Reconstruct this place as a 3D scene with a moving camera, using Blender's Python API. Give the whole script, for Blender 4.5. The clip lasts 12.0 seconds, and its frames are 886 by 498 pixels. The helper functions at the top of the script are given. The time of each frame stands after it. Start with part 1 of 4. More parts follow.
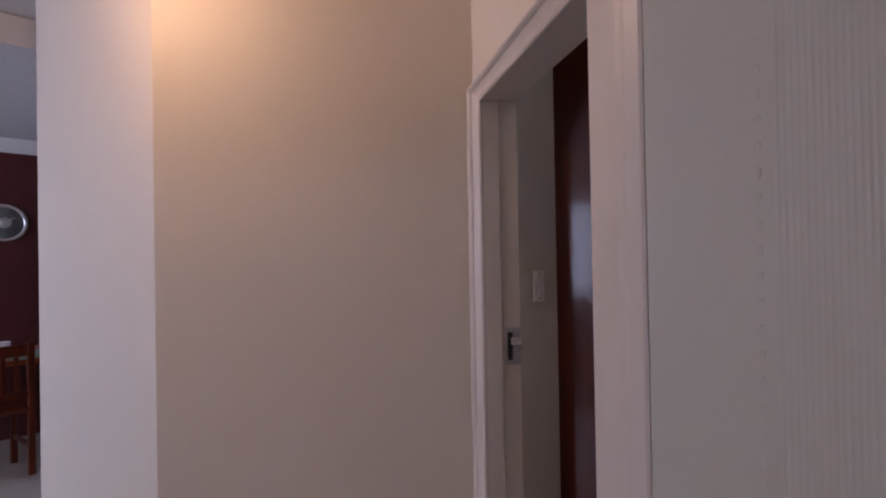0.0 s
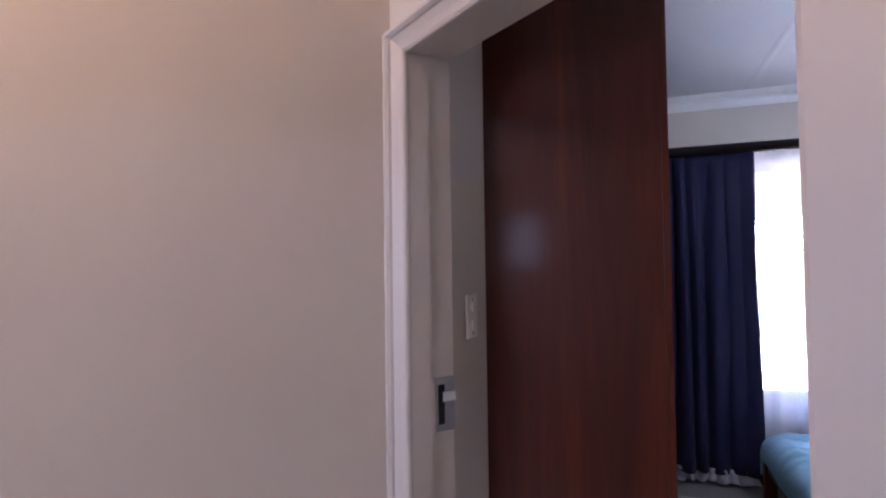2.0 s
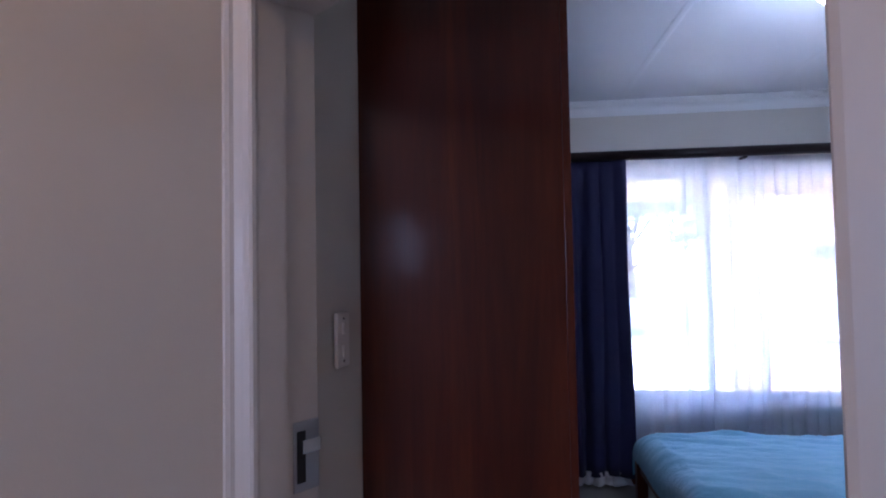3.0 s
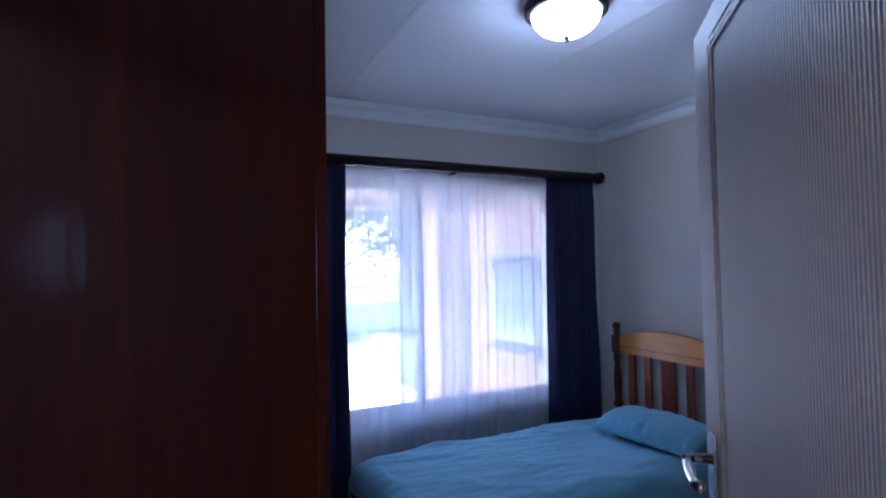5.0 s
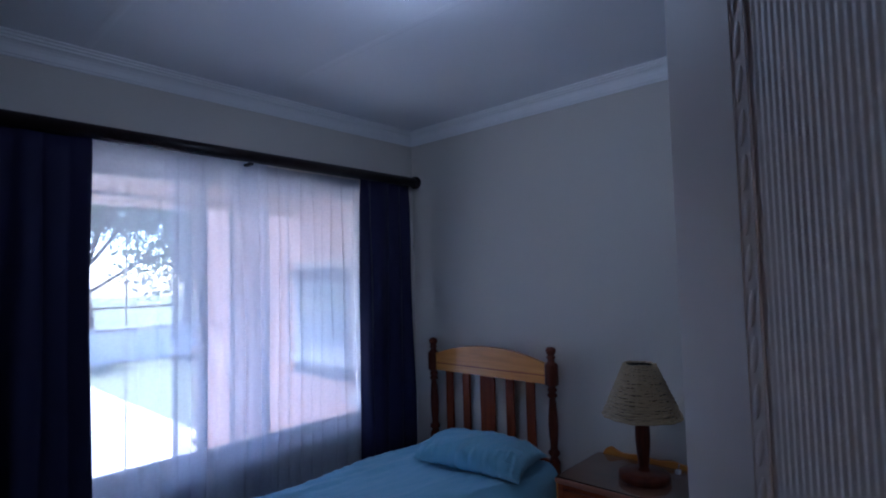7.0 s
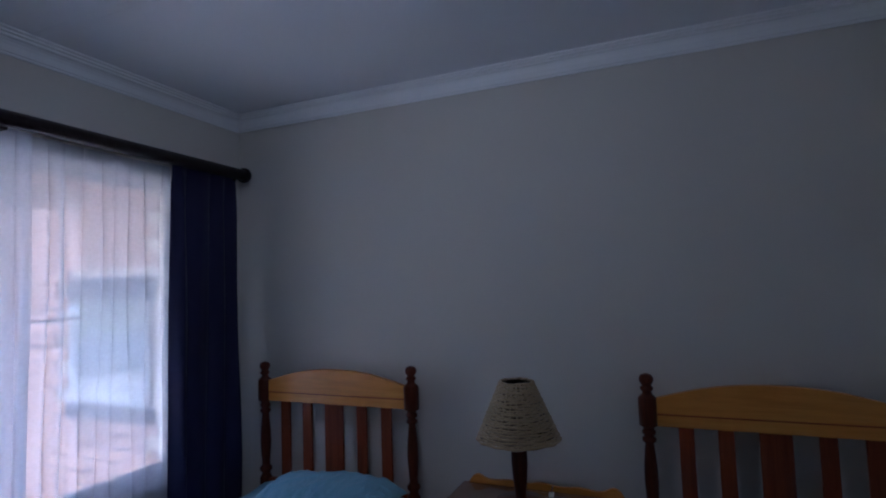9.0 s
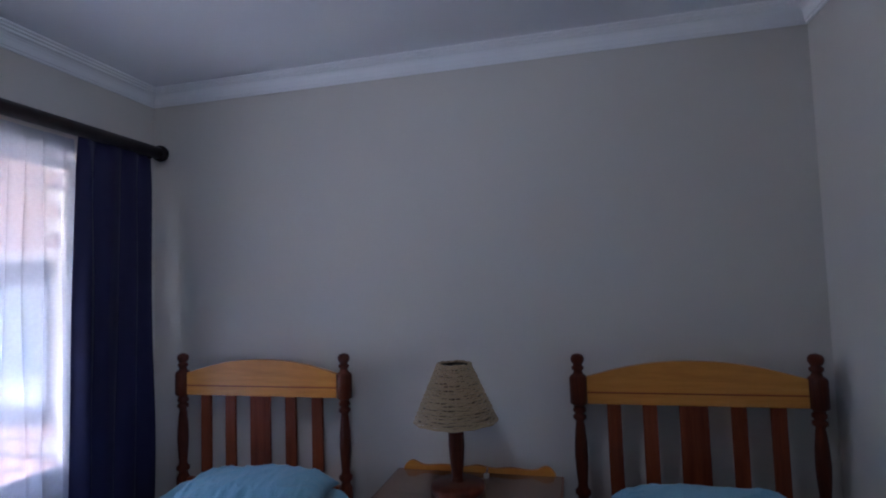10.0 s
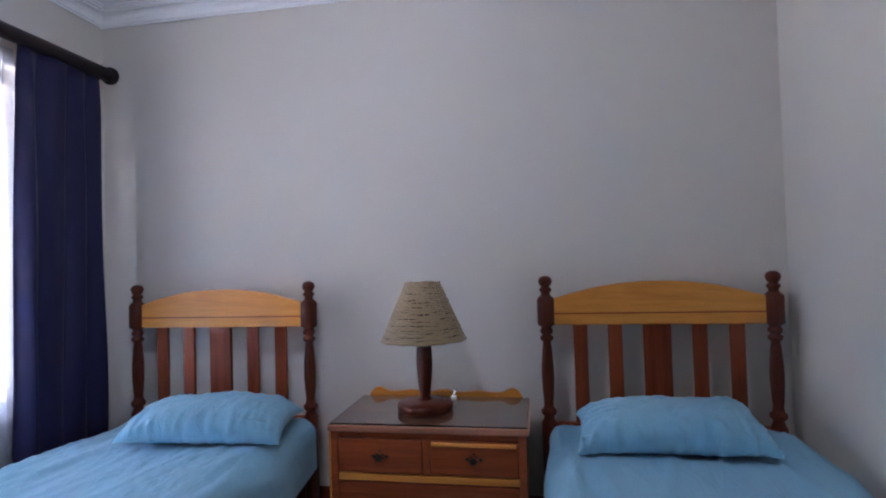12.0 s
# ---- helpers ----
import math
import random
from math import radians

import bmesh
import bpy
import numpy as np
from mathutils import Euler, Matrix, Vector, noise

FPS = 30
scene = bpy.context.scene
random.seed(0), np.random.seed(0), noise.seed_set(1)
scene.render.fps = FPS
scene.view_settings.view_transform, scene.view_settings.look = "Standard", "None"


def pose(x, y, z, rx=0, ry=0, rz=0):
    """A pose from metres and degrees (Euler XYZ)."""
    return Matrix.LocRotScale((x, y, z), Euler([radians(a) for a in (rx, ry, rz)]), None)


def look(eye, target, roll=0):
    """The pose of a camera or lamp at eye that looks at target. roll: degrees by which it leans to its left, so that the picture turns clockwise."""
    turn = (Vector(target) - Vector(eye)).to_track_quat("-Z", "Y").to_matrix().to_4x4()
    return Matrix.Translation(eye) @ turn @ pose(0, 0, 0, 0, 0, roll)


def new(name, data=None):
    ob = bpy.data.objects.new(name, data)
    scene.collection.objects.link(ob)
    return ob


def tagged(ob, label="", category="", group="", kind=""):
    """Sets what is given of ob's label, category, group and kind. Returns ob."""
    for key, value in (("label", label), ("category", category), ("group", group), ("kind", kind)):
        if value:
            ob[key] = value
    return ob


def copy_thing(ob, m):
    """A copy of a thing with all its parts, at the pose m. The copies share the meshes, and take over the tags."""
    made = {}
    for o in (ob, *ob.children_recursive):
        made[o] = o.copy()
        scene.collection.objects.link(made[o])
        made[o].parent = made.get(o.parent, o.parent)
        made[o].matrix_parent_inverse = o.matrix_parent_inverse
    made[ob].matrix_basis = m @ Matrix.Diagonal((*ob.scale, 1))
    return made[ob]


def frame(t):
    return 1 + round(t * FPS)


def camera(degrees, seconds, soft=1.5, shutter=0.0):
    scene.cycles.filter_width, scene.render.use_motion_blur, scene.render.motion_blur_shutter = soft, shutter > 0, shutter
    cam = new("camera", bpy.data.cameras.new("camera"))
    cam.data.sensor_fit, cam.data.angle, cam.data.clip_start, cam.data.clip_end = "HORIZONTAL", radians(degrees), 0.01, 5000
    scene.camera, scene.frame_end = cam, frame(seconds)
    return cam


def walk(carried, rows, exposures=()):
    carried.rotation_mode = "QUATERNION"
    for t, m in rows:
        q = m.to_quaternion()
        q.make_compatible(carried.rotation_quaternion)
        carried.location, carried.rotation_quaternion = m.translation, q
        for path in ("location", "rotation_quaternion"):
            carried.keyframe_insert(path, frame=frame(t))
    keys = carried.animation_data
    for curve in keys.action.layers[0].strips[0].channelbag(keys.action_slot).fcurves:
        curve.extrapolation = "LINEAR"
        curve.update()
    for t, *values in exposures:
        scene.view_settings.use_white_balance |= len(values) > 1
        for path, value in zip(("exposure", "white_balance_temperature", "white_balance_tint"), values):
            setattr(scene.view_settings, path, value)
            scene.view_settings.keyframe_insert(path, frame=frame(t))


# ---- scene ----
cam = camera(79.8, 12.0, soft=2.0)

PATH = [
    (0, 1.122, -1.437, 1.472, 90.48, 0.99, 42.04),
    (0.5, 0.955, -1.333, 1.478, 91.32, 1.32, 37.54),
    (1, 0.821, -1.245, 1.437, 93.13, 1.30, 34.33),
    (1.5, 0.637, -1.191, 1.465, 92.61, 1.15, 28.33),
    (2, 0.479, -1.142, 1.487, 91.70, 0.77, 18.96),
    (2.5, 0.429, -1.012, 1.493, 91.97, 0.94, 13.14),
    (3, 0.424, -0.884, 1.499, 91.97, 1.01, 6.00),
    (3.3, 0.416, -0.821, 1.492, 92.15, 1.45, 1.22),
    (3.5, 0.397, -0.775, 1.505, 91.90, 1.21, -2.90),
    (3.7, 0.375, -0.739, 1.521, 91.51, 0.97, -7.54),
    (5.5, 0.443, -0.324, 1.552, 92.33, 1.34, -30.39),
    (6, 0.494, -0.208, 1.543, 92.47, 1.45, -36.13),
    (6.5, 0.537, -0.096, 1.533, 92.70, 1.41, -42.64),
    (7.5, 0.690, 0.120, 1.525, 93.35, 1.70, -50.20),
    (8.5, 0.824, 0.309, 1.514, 93.93, 1.97, -56.46),
    (9, 0.827, 0.435, 1.526, 93.76, 1.89, -67.50),
    (9.5, 0.816, 0.500, 1.509, 93.54, 1.90, -73.57),
    (10, 0.832, 0.522, 1.452, 93.50, 1.86, -76.10),
    (10.5, 0.844, 0.550, 1.379, 93.22, 1.78, -78.09),
    (11, 0.855, 0.562, 1.310, 92.89, 1.70, -79.25),
    (11.5, 0.862, 0.568, 1.250, 92.40, 1.66, -79.85),
    (12, 0.875, 0.565, 1.183, 91.45, 1.60, -80.10),
]
EXPOSURES = [
    (0.0, 3.93, 5950, 28), (1.5, 4.36, 5650, 27), (2.0, 4.48, 5450, 26), (2.5, 4.2, 5300, 25), (3.7, 3.45, 4600, 21), (5.5, 2.9, 4650, 21),
    (8.5, 2.08, 4850, 20), (9.5, 2.75, 5150, 22), (10.0, 3.05, 5250, 23), (10.5, 3.47, 5400, 22), (11.0, 3.65, 5500, 22), (12.0, 4.27, 5600, 23),
]
walk(cam, [(t, pose(*p)) for t, *p in PATH], EXPOSURES)


# ---- light ----
world = bpy.data.worlds.new("sky")
scene.world = world
world.use_nodes = True
sky = world.node_tree.nodes.new("ShaderNodeTexSky")
sky.sky_type = "NISHITA"
sky.sun_disc = False
sky.sun_elevation, sky.sun_rotation = radians(61.5), radians(-13.5)
world.node_tree.links.new(sky.outputs[0], world.node_tree.nodes["Background"].inputs[0])
world.node_tree.nodes["Background"].inputs[1].default_value = 0.15


def lamp(name, kind, m, energy, colour, **settings):
    ob = new(name, bpy.data.lights.new(name, kind))
    ob.matrix_world = m
    ob.data.energy, ob.data.color = energy, colour
    if "size" in settings:
        ob.data.shape, ob.data.size, ob.data.size_y = "RECTANGLE", settings["size"][0], settings["size"][1]
    if "radius" in settings:
        ob.data.shadow_soft_size = settings["radius"]
    if "angle" in settings:
        ob.data.angle = settings["angle"]
    return ob


lamp("sun", "SUN", look((0, 0, 0), (0.11, -0.46, -0.88)), 4.4, (1, 0.95, 0.87), angle=radians(0.6))
lamp("bedroom_bulb", "POINT", pose(1.80, 1.25, 2.45), 0.62, (0.86, 0.94, 1.0), radius=0.11)
lamp("hall_bulb", "POINT", pose(-0.42, -1.12, 2.47), 0.68, (1.0, 0.60, 0.29), radius=0.09)
# added lamp, out of view, brightens the hall wall below the lintel line
lamp("far_room_bulb", "POINT", pose(4.72, -4.18, 2.50), 3.0, (1.0, 0.89, 0.92), radius=0.14)
# area lamps stand in for window daylight; the dining one is an added fill
lamp("passage_daylight", "AREA", look((-0.45, -4.55, 1.75), (-0.2, 0, 1.4)), 0.24, (0.75, 0.85, 1.0), size=(0.5, 0.6))
lamp("dining_daylight", "AREA", look((-2.9, -4.55, 1.5), (-3.6, -1, 1.0)), 0.55, (0.8, 0.86, 1.0), size=(1.6, 1.3))


# ---- materials ----
def material(name, colour, rough=0.6, metal=0.0, **more):
    m = bpy.data.materials.new(name)
    m.use_nodes = True
    b = m.node_tree.nodes["Principled BSDF"]
    b.inputs["Base Color"].default_value = (*colour, 1)
    b.inputs["Roughness"].default_value = rough
    b.inputs["Metallic"].default_value = metal
    for key, value in more.items():
        b.inputs[key.replace("_", " ")].default_value = value
    return m


def nodes(m):
    return m.node_tree.nodes, m.node_tree.links, m.node_tree.nodes["Principled BSDF"]


def coords(m, scale=(1, 1, 1), turn=(0, 0, 0)):
    n, l, _ = nodes(m)
    c, mp = n.new("ShaderNodeTexCoord"), n.new("ShaderNodeMapping")
    mp.inputs["Scale"].default_value = scale
    mp.inputs["Rotation"].default_value = [radians(a) for a in turn]
    l.new(c.outputs["Object"], mp.inputs["Vector"])
    return mp.outputs["Vector"]


def noise_tex(m, vec, scale, detail=4.0, rough=0.6, distortion=0.0):
    n, l, _ = nodes(m)
    t = n.new("ShaderNodeTexNoise")
    t.inputs["Scale"].default_value, t.inputs["Detail"].default_value = scale, detail
    t.inputs["Roughness"].default_value, t.inputs["Distortion"].default_value = rough, distortion
    l.new(vec, t.inputs["Vector"])
    return t.outputs["Fac"]


def ramp(m, fac, stops):
    n, l, _ = nodes(m)
    r = n.new("ShaderNodeValToRGB")
    while len(r.color_ramp.elements) < len(stops):
        r.color_ramp.elements.new(0.5)
    for e, (p, c) in zip(r.color_ramp.elements, stops):
        e.position, e.color = p, (*c, 1)
    l.new(fac, r.inputs["Fac"])
    return r.outputs["Color"]


def mix_col(m, fac, a, b, blend="MIX"):
    n, l, _ = nodes(m)
    x = n.new("ShaderNodeMix")
    x.data_type, x.blend_type = "RGBA", blend
    for socket, value in ((x.inputs[0], fac), (x.inputs[6], a), (x.inputs[7], b)):
        if isinstance(value, (int, float)):
            socket.default_value = value
        elif isinstance(value, tuple):
            socket.default_value = (*value, 1)
        else:
            l.new(value, socket)
    return x.outputs[2]


def bump(m, height, strength, distance, after=None):
    n, l, b = nodes(m)
    k = n.new("ShaderNodeBump")
    k.inputs["Strength"].default_value, k.inputs["Distance"].default_value = strength, distance
    l.new(height, k.inputs["Height"])
    if after is not None:
        l.new(after, k.inputs["Normal"])
    l.new(k.outputs["Normal"], b.inputs["Normal"])
    return k.outputs["Normal"]


def set_colour(m, out):
    n, l, b = nodes(m)
    l.new(out, b.inputs["Base Color"])


def set_rough(m, fac, lo, hi):
    n, l, b = nodes(m)
    r = n.new("ShaderNodeMapRange")
    r.inputs["To Min"].default_value, r.inputs["To Max"].default_value = lo, hi
    l.new(fac, r.inputs["Value"])
    l.new(r.outputs["Result"], b.inputs["Roughness"])


def paint(name, a, b, rough, grain=220, depth=0.0008):
    m = material(name, a, rough)
    v = coords(m)
    set_colour(m, mix_col(m, noise_tex(m, v, 1.3, 3), a, b))
    n1 = bump(m, noise_tex(m, v, 7, 3), 0.12, 0.006)
    bump(m, noise_tex(m, v, grain, 3), 0.35, depth, n1)
    set_rough(m, noise_tex(m, v, 3.5), rough - 0.08, rough + 0.08)
    return m


def wood(name, dark, mid, light, rough, along="z", scale=1.0, coat=0.0, pore=0.35):
    m = material(name, mid, rough, Coat_Weight=coat, Coat_Roughness=0.12)
    m.node_tree.nodes["Principled BSDF"].inputs["Specular IOR Level"].default_value = 0.2
    stretch = {"x": (0.9, 14, 14), "y": (14, 0.9, 14), "z": (14, 14, 0.9)}[along]
    v = coords(m, tuple(s * scale for s in stretch))
    n, l, _ = nodes(m)
    big = noise_tex(m, v, 0.9, 5, 0.62, 1.6)
    fine = noise_tex(m, v, 9.0, 4, 0.7, 0.3)
    info = n.new("ShaderNodeObjectInfo")
    shift = n.new("ShaderNodeVectorMath")
    shift.operation = "ADD"
    l.new(v, shift.inputs[0])
    l.new(info.outputs["Random"], shift.inputs[1])
    broad = noise_tex(m, shift.outputs[0], 0.25, 3, 0.5, 0.6)
    c = ramp(m, big, [(0.28, dark), (0.5, mid), (0.72, light)])
    c = mix_col(m, ramp(m, fine, [(0.42, (0, 0, 0)), (0.62, (pore, pore, pore))]), c, dark)
    c = mix_col(m, ramp(m, broad, [(0.35, (0.0, 0.0, 0.0)), (0.7, (0.45, 0.45, 0.45))]), c, light)
    set_colour(m, c)
    bump(m, fine, 0.18, 0.0006)
    set_rough(m, broad, rough - 0.05, rough + 0.1)
    return m


def fabric(name, a, b, rough=0.85, weave=900, fold=0.0, sheen=0.2):
    m = material(name, a, rough, Sheen_Weight=sheen)
    v = coords(m)
    n, l, _ = nodes(m)
    set_colour(m, mix_col(m, noise_tex(m, v, 5, 5, 0.7), a, b))
    w = n.new("ShaderNodeTexWave")
    w.inputs["Scale"].default_value = weave / 6
    w.inputs["Distortion"].default_value = 1.5
    l.new(v, w.inputs["Vector"])
    first = bump(m, noise_tex(m, coords(m, (1, 2.2, 1), (0, 0, 24)), 13, 5, 0.62, 0.9), 0.8, fold) if fold else None
    bump(m, w.outputs["Fac"], 0.25, 0.0005, first)
    return m


WALL = paint("wall_paint", (0.63, 0.585, 0.515), (0.585, 0.545, 0.48), 0.72)
HALL_WALL = paint("hall_wall_paint", (0.66, 0.59, 0.50), (0.62, 0.55, 0.465), 0.62)
CEILING = paint("ceiling_paint", (0.76, 0.76, 0.77), (0.71, 0.71, 0.73), 0.8, 120)
CORNICE = paint("cornice_paint", (0.83, 0.83, 0.82), (0.78, 0.78, 0.77), 0.6, 90, 0.0004)
ENAMEL = paint("white_enamel", (0.60, 0.545, 0.485), (0.56, 0.505, 0.45), 0.4, 60, 0.0003)
DOOR_PAINT = paint("door_enamel", (0.70, 0.66, 0.60), (0.64, 0.60, 0.55), 0.48, 70, 0.0003)
DOOR_PAINT_OLIVE = paint("hall_door_enamel", (0.56, 0.54, 0.46), (0.52, 0.50, 0.43), 0.45, 70, 0.0003)
RED_WALL = paint("dark_red_paint", (0.085, 0.014, 0.014), (0.07, 0.011, 0.012), 0.55)
VENEER = wood("mahogany_veneer", (0.020, 0.0032, 0.0014), (0.060, 0.0085, 0.0026), (0.092, 0.0155, 0.0042), 0.45, "z", 0.55, 0.40)
VENEER.node_tree.nodes["Principled BSDF"].inputs["Specular IOR Level"].default_value = 0.15
pores = VENEER.node_tree.nodes.new("ShaderNodeBump")
pores.inputs["Strength"].default_value, pores.inputs["Distance"].default_value = 0.5, 0.0008
VENEER.node_tree.links.new(noise_tex(VENEER, coords(VENEER, (1, 1, 0.3)), 70, 3, 0.5), pores.inputs["Height"])
VENEER.node_tree.links.new(pores.outputs["Normal"], VENEER.node_tree.nodes["Principled BSDF"].inputs["Coat Normal"])
PINE = wood("honey_pine", (0.38, 0.12, 0.016), (0.62, 0.24, 0.038), (0.70, 0.32, 0.062), 0.36, "y", 0.5, 0.2, 0.3)
STAINED = wood("dark_stained_wood", (0.036, 0.006, 0.003), (0.110, 0.021, 0.0075), (0.16, 0.034, 0.012), 0.34, "z", 0.8, 0.22)
SLAT_WOOD = wood("red_brown_slat_wood", (0.075, 0.011, 0.004), (0.205, 0.040, 0.012), (0.29, 0.065, 0.020), 0.38, "z", 0.8, 0.12)
CABINET = wood("red_brown_cabinet_wood", (0.085, 0.015, 0.005), (0.245, 0.050, 0.013), (0.33, 0.078, 0.021), 0.34, "y", 0.6, 0.18)
TOP_WOOD = wood("pale_brown_top_wood", (0.20, 0.075, 0.04), (0.33, 0.14, 0.08), (0.42, 0.20, 0.12), 0.34, "y", 0.6, 0.18)
COTTON = fabric("blue_cotton", (0.235, 0.47, 0.61), (0.21, 0.43, 0.57), 0.85, 900, 0.010)
NAVY = fabric("navy_curtain_cloth", (0.0085, 0.0062, 0.050), (0.0065, 0.0048, 0.038), 0.75, 700, 0.0, 0.04)
HEM = fabric("pale_lining_cloth", (0.62, 0.58, 0.58), (0.52, 0.49, 0.5), 0.9)
MATTRESS = fabric("mattress_ticking", (0.55, 0.52, 0.47), (0.48, 0.46, 0.42), 0.5)
CHROME = material("chrome", (0.78, 0.78, 0.80), 0.12, 1.0)
DULL_STEEL = material("brushed_steel", (0.50, 0.50, 0.52), 0.35, 1.0)
DARK_METAL = material("dark_bronze", (0.045, 0.038, 0.034), 0.42, 0.8)
DIM_INTERIOR = material("painted_dim_interior", (0.27, 0.29, 0.32), 0.5)
RAIL_PAINT = paint("dark_rail_paint", (0.035, 0.035, 0.04), (0.025, 0.025, 0.03), 0.6)
BLACK_HOLE = material("dark_slot", (0.01, 0.01, 0.012), 0.8)
ROD = wood("dark_rod_wood", (0.010, 0.007, 0.008), (0.022, 0.014, 0.014), (0.035, 0.022, 0.02), 0.38, "x", 1.0, 0.2)
PLASTIC = material("ivory_plastic", (0.78, 0.75, 0.70), 0.35)
WICKER = fabric("woven_seagrass", (0.50, 0.375, 0.22), (0.32, 0.23, 0.12), 0.8, 400)
BRICK = paint("red_clay_brick", (0.38, 0.24, 0.19), (0.29, 0.18, 0.14), 0.85, 60, 0.002)
MORTAR = paint("mortar", (0.50, 0.46, 0.40), (0.44, 0.40, 0.35), 0.9, 60, 0.002)
PAVING = paint("sunlit_paving", (0.66, 0.63, 0.58), (0.60, 0.57, 0.53), 0.85, 40, 0.002)
GRASS_GROUND = paint("dry_lawn", (0.20, 0.21, 0.09), (0.13, 0.15, 0.06), 0.95, 20, 0.01)
LEAF = paint("tree_leaf", (0.12, 0.19, 0.075), (0.09, 0.15, 0.06), 0.55, 30, 0.001)
BARK = paint("bark", (0.13, 0.09, 0.06), (0.08, 0.055, 0.04), 0.9, 40, 0.004)
FASCIA = paint("fascia_paint", (0.66, 0.56, 0.50), (0.60, 0.51, 0.46), 0.55)
BOUNDARY = paint("boundary_plaster", (0.82, 0.80, 0.77), (0.77, 0.75, 0.72), 0.8)
TILE = paint("cream_floor_tile", (0.55, 0.49, 0.43), (0.49, 0.44, 0.39), 0.25, 20, 0.0004)
GROUT = paint("floor_grout", (0.24, 0.21, 0.19), (0.2, 0.18, 0.16), 0.9)
GREEN_CLOTH = fabric("green_placemat", (0.16, 0.26, 0.17), (0.12, 0.2, 0.13))
CLOCK_FACE = material("clock_face", (0.16, 0.17, 0.18), 0.4)
PEWTER = material("clock_rim_metal", (0.62, 0.62, 0.64), 0.3, 0.9)
WHITE_CERAMIC = material("white_ceramic", (0.8, 0.8, 0.8), 0.2)

GLASS = material("window_glass", (1, 1, 1), 0.0, 0.0, Transmission_Weight=1.0, IOR=1.45)
TABLE_GLASS = material("glass_top", (0.93, 0.97, 0.95), 0.03, 0.0, Transmission_Weight=1.0, IOR=1.45)


def glow(name, colour, strength):
    m = material(name, (0.9, 0.9, 0.9), 0.3)
    _, _, b = nodes(m)
    b.inputs["Emission Color"].default_value = (*colour, 1)
    b.inputs["Emission Strength"].default_value = strength
    return m


OPAL = glow("lit_opal_glass", (0.93, 0.97, 1.0), 1.3)
OPAL_WARM = glow("lit_warm_glass", (1.0, 0.72, 0.42), 0.5)
# emission stands in for daylight through frosted glass
PANE_GLOW = glow("daylight_glow_pane", (0.72, 0.83, 1.0), 0.62)


def sheer_material():
    m = bpy.data.materials.new("sheer_voile")
    m.use_nodes = True
    n, l = m.node_tree.nodes, m.node_tree.links
    n.remove(n["Principled BSDF"])
    out = n["Material Output"]
    clear, lit, cloth = n.new("ShaderNodeBsdfTransparent"), n.new("ShaderNodeBsdfTranslucent"), n.new("ShaderNodeBsdfDiffuse")
    lit.inputs["Color"].default_value = (0.68, 0.72, 0.80, 1)
    cloth.inputs["Color"].default_value = (0.68, 0.70, 0.77, 1)
    a, b = n.new("ShaderNodeMixShader"), n.new("ShaderNodeMixShader")
    a.inputs[0].default_value = 0.36
    l.new(lit.outputs[0], a.inputs[1])
    l.new(cloth.outputs[0], a.inputs[2])
    c = n.new("ShaderNodeTexCoord")
    t = n.new("ShaderNodeTexNoise")
    t.inputs["Scale"].default_value, t.inputs["Detail"].default_value = 60, 4
    l.new(c.outputs["Object"], t.inputs["Vector"])
    r = n.new("ShaderNodeMapRange")
    r.inputs["To Min"].default_value, r.inputs["To Max"].default_value = 0.52, 0.62
    l.new(t.outputs["Fac"], r.inputs["Value"])
    l.new(r.outputs["Result"], b.inputs[0])
    l.new(clear.outputs[0], b.inputs[1])
    l.new(a.outputs[0], b.inputs[2])
    l.new(b.outputs[0], out.inputs["Surface"])
    return m


SHEER = sheer_material()


# ---- building helpers ----
def part(name, bm, mat, parent=None, label="", smooth=False):
    me = bpy.data.meshes.new(name)
    bmesh.ops.recalc_face_normals(bm, faces=bm.faces)
    for f in bm.faces:
        f.smooth = smooth
    bm.to_mesh(me)
    bm.free()
    me.materials.append(mat)
    ob = new(name, me)
    if parent is not None:
        ob.parent = parent
    return tagged(ob, label)


def thing(name, m, label, category, group=""):
    ob = new(name)
    ob.empty_display_size = 0.05
    ob.matrix_world = m
    return tagged(ob, label, category, group)


def box(x0, x1, y0, y1, z0, z1, bevel=0.0, seg=2, bm=None):
    b = bmesh.new() if bm is None else bm
    made = bmesh.ops.create_cube(b, size=1, matrix=Matrix.Translation(((x0 + x1) / 2, (y0 + y1) / 2, (z0 + z1) / 2)) @ Matrix.Diagonal((x1 - x0, y1 - y0, z1 - z0, 1)))
    if bevel:
        edges = list({e for v in made["verts"] for e in v.link_edges})
        bmesh.ops.bevel(b, geom=edges, offset=bevel, segments=seg, affect="EDGES", profile=0.5)
    return b


def prism(points, z0, z1, bevel=0.0):
    """An upright block over a plan polygon."""
    b = bmesh.new()
    low = [b.verts.new((x, y, z0)) for x, y in points]
    high = [b.verts.new((x, y, z1)) for x, y in points]
    b.faces.new(low)
    b.faces.new(high)
    for i in range(len(points)):
        j = (i + 1) % len(points)
        b.faces.new((low[i], low[j], high[j], high[i]))
    if bevel:
        bmesh.ops.bevel(b, geom=list(b.edges), offset=bevel, segments=2, affect="EDGES", profile=0.5)
    return b


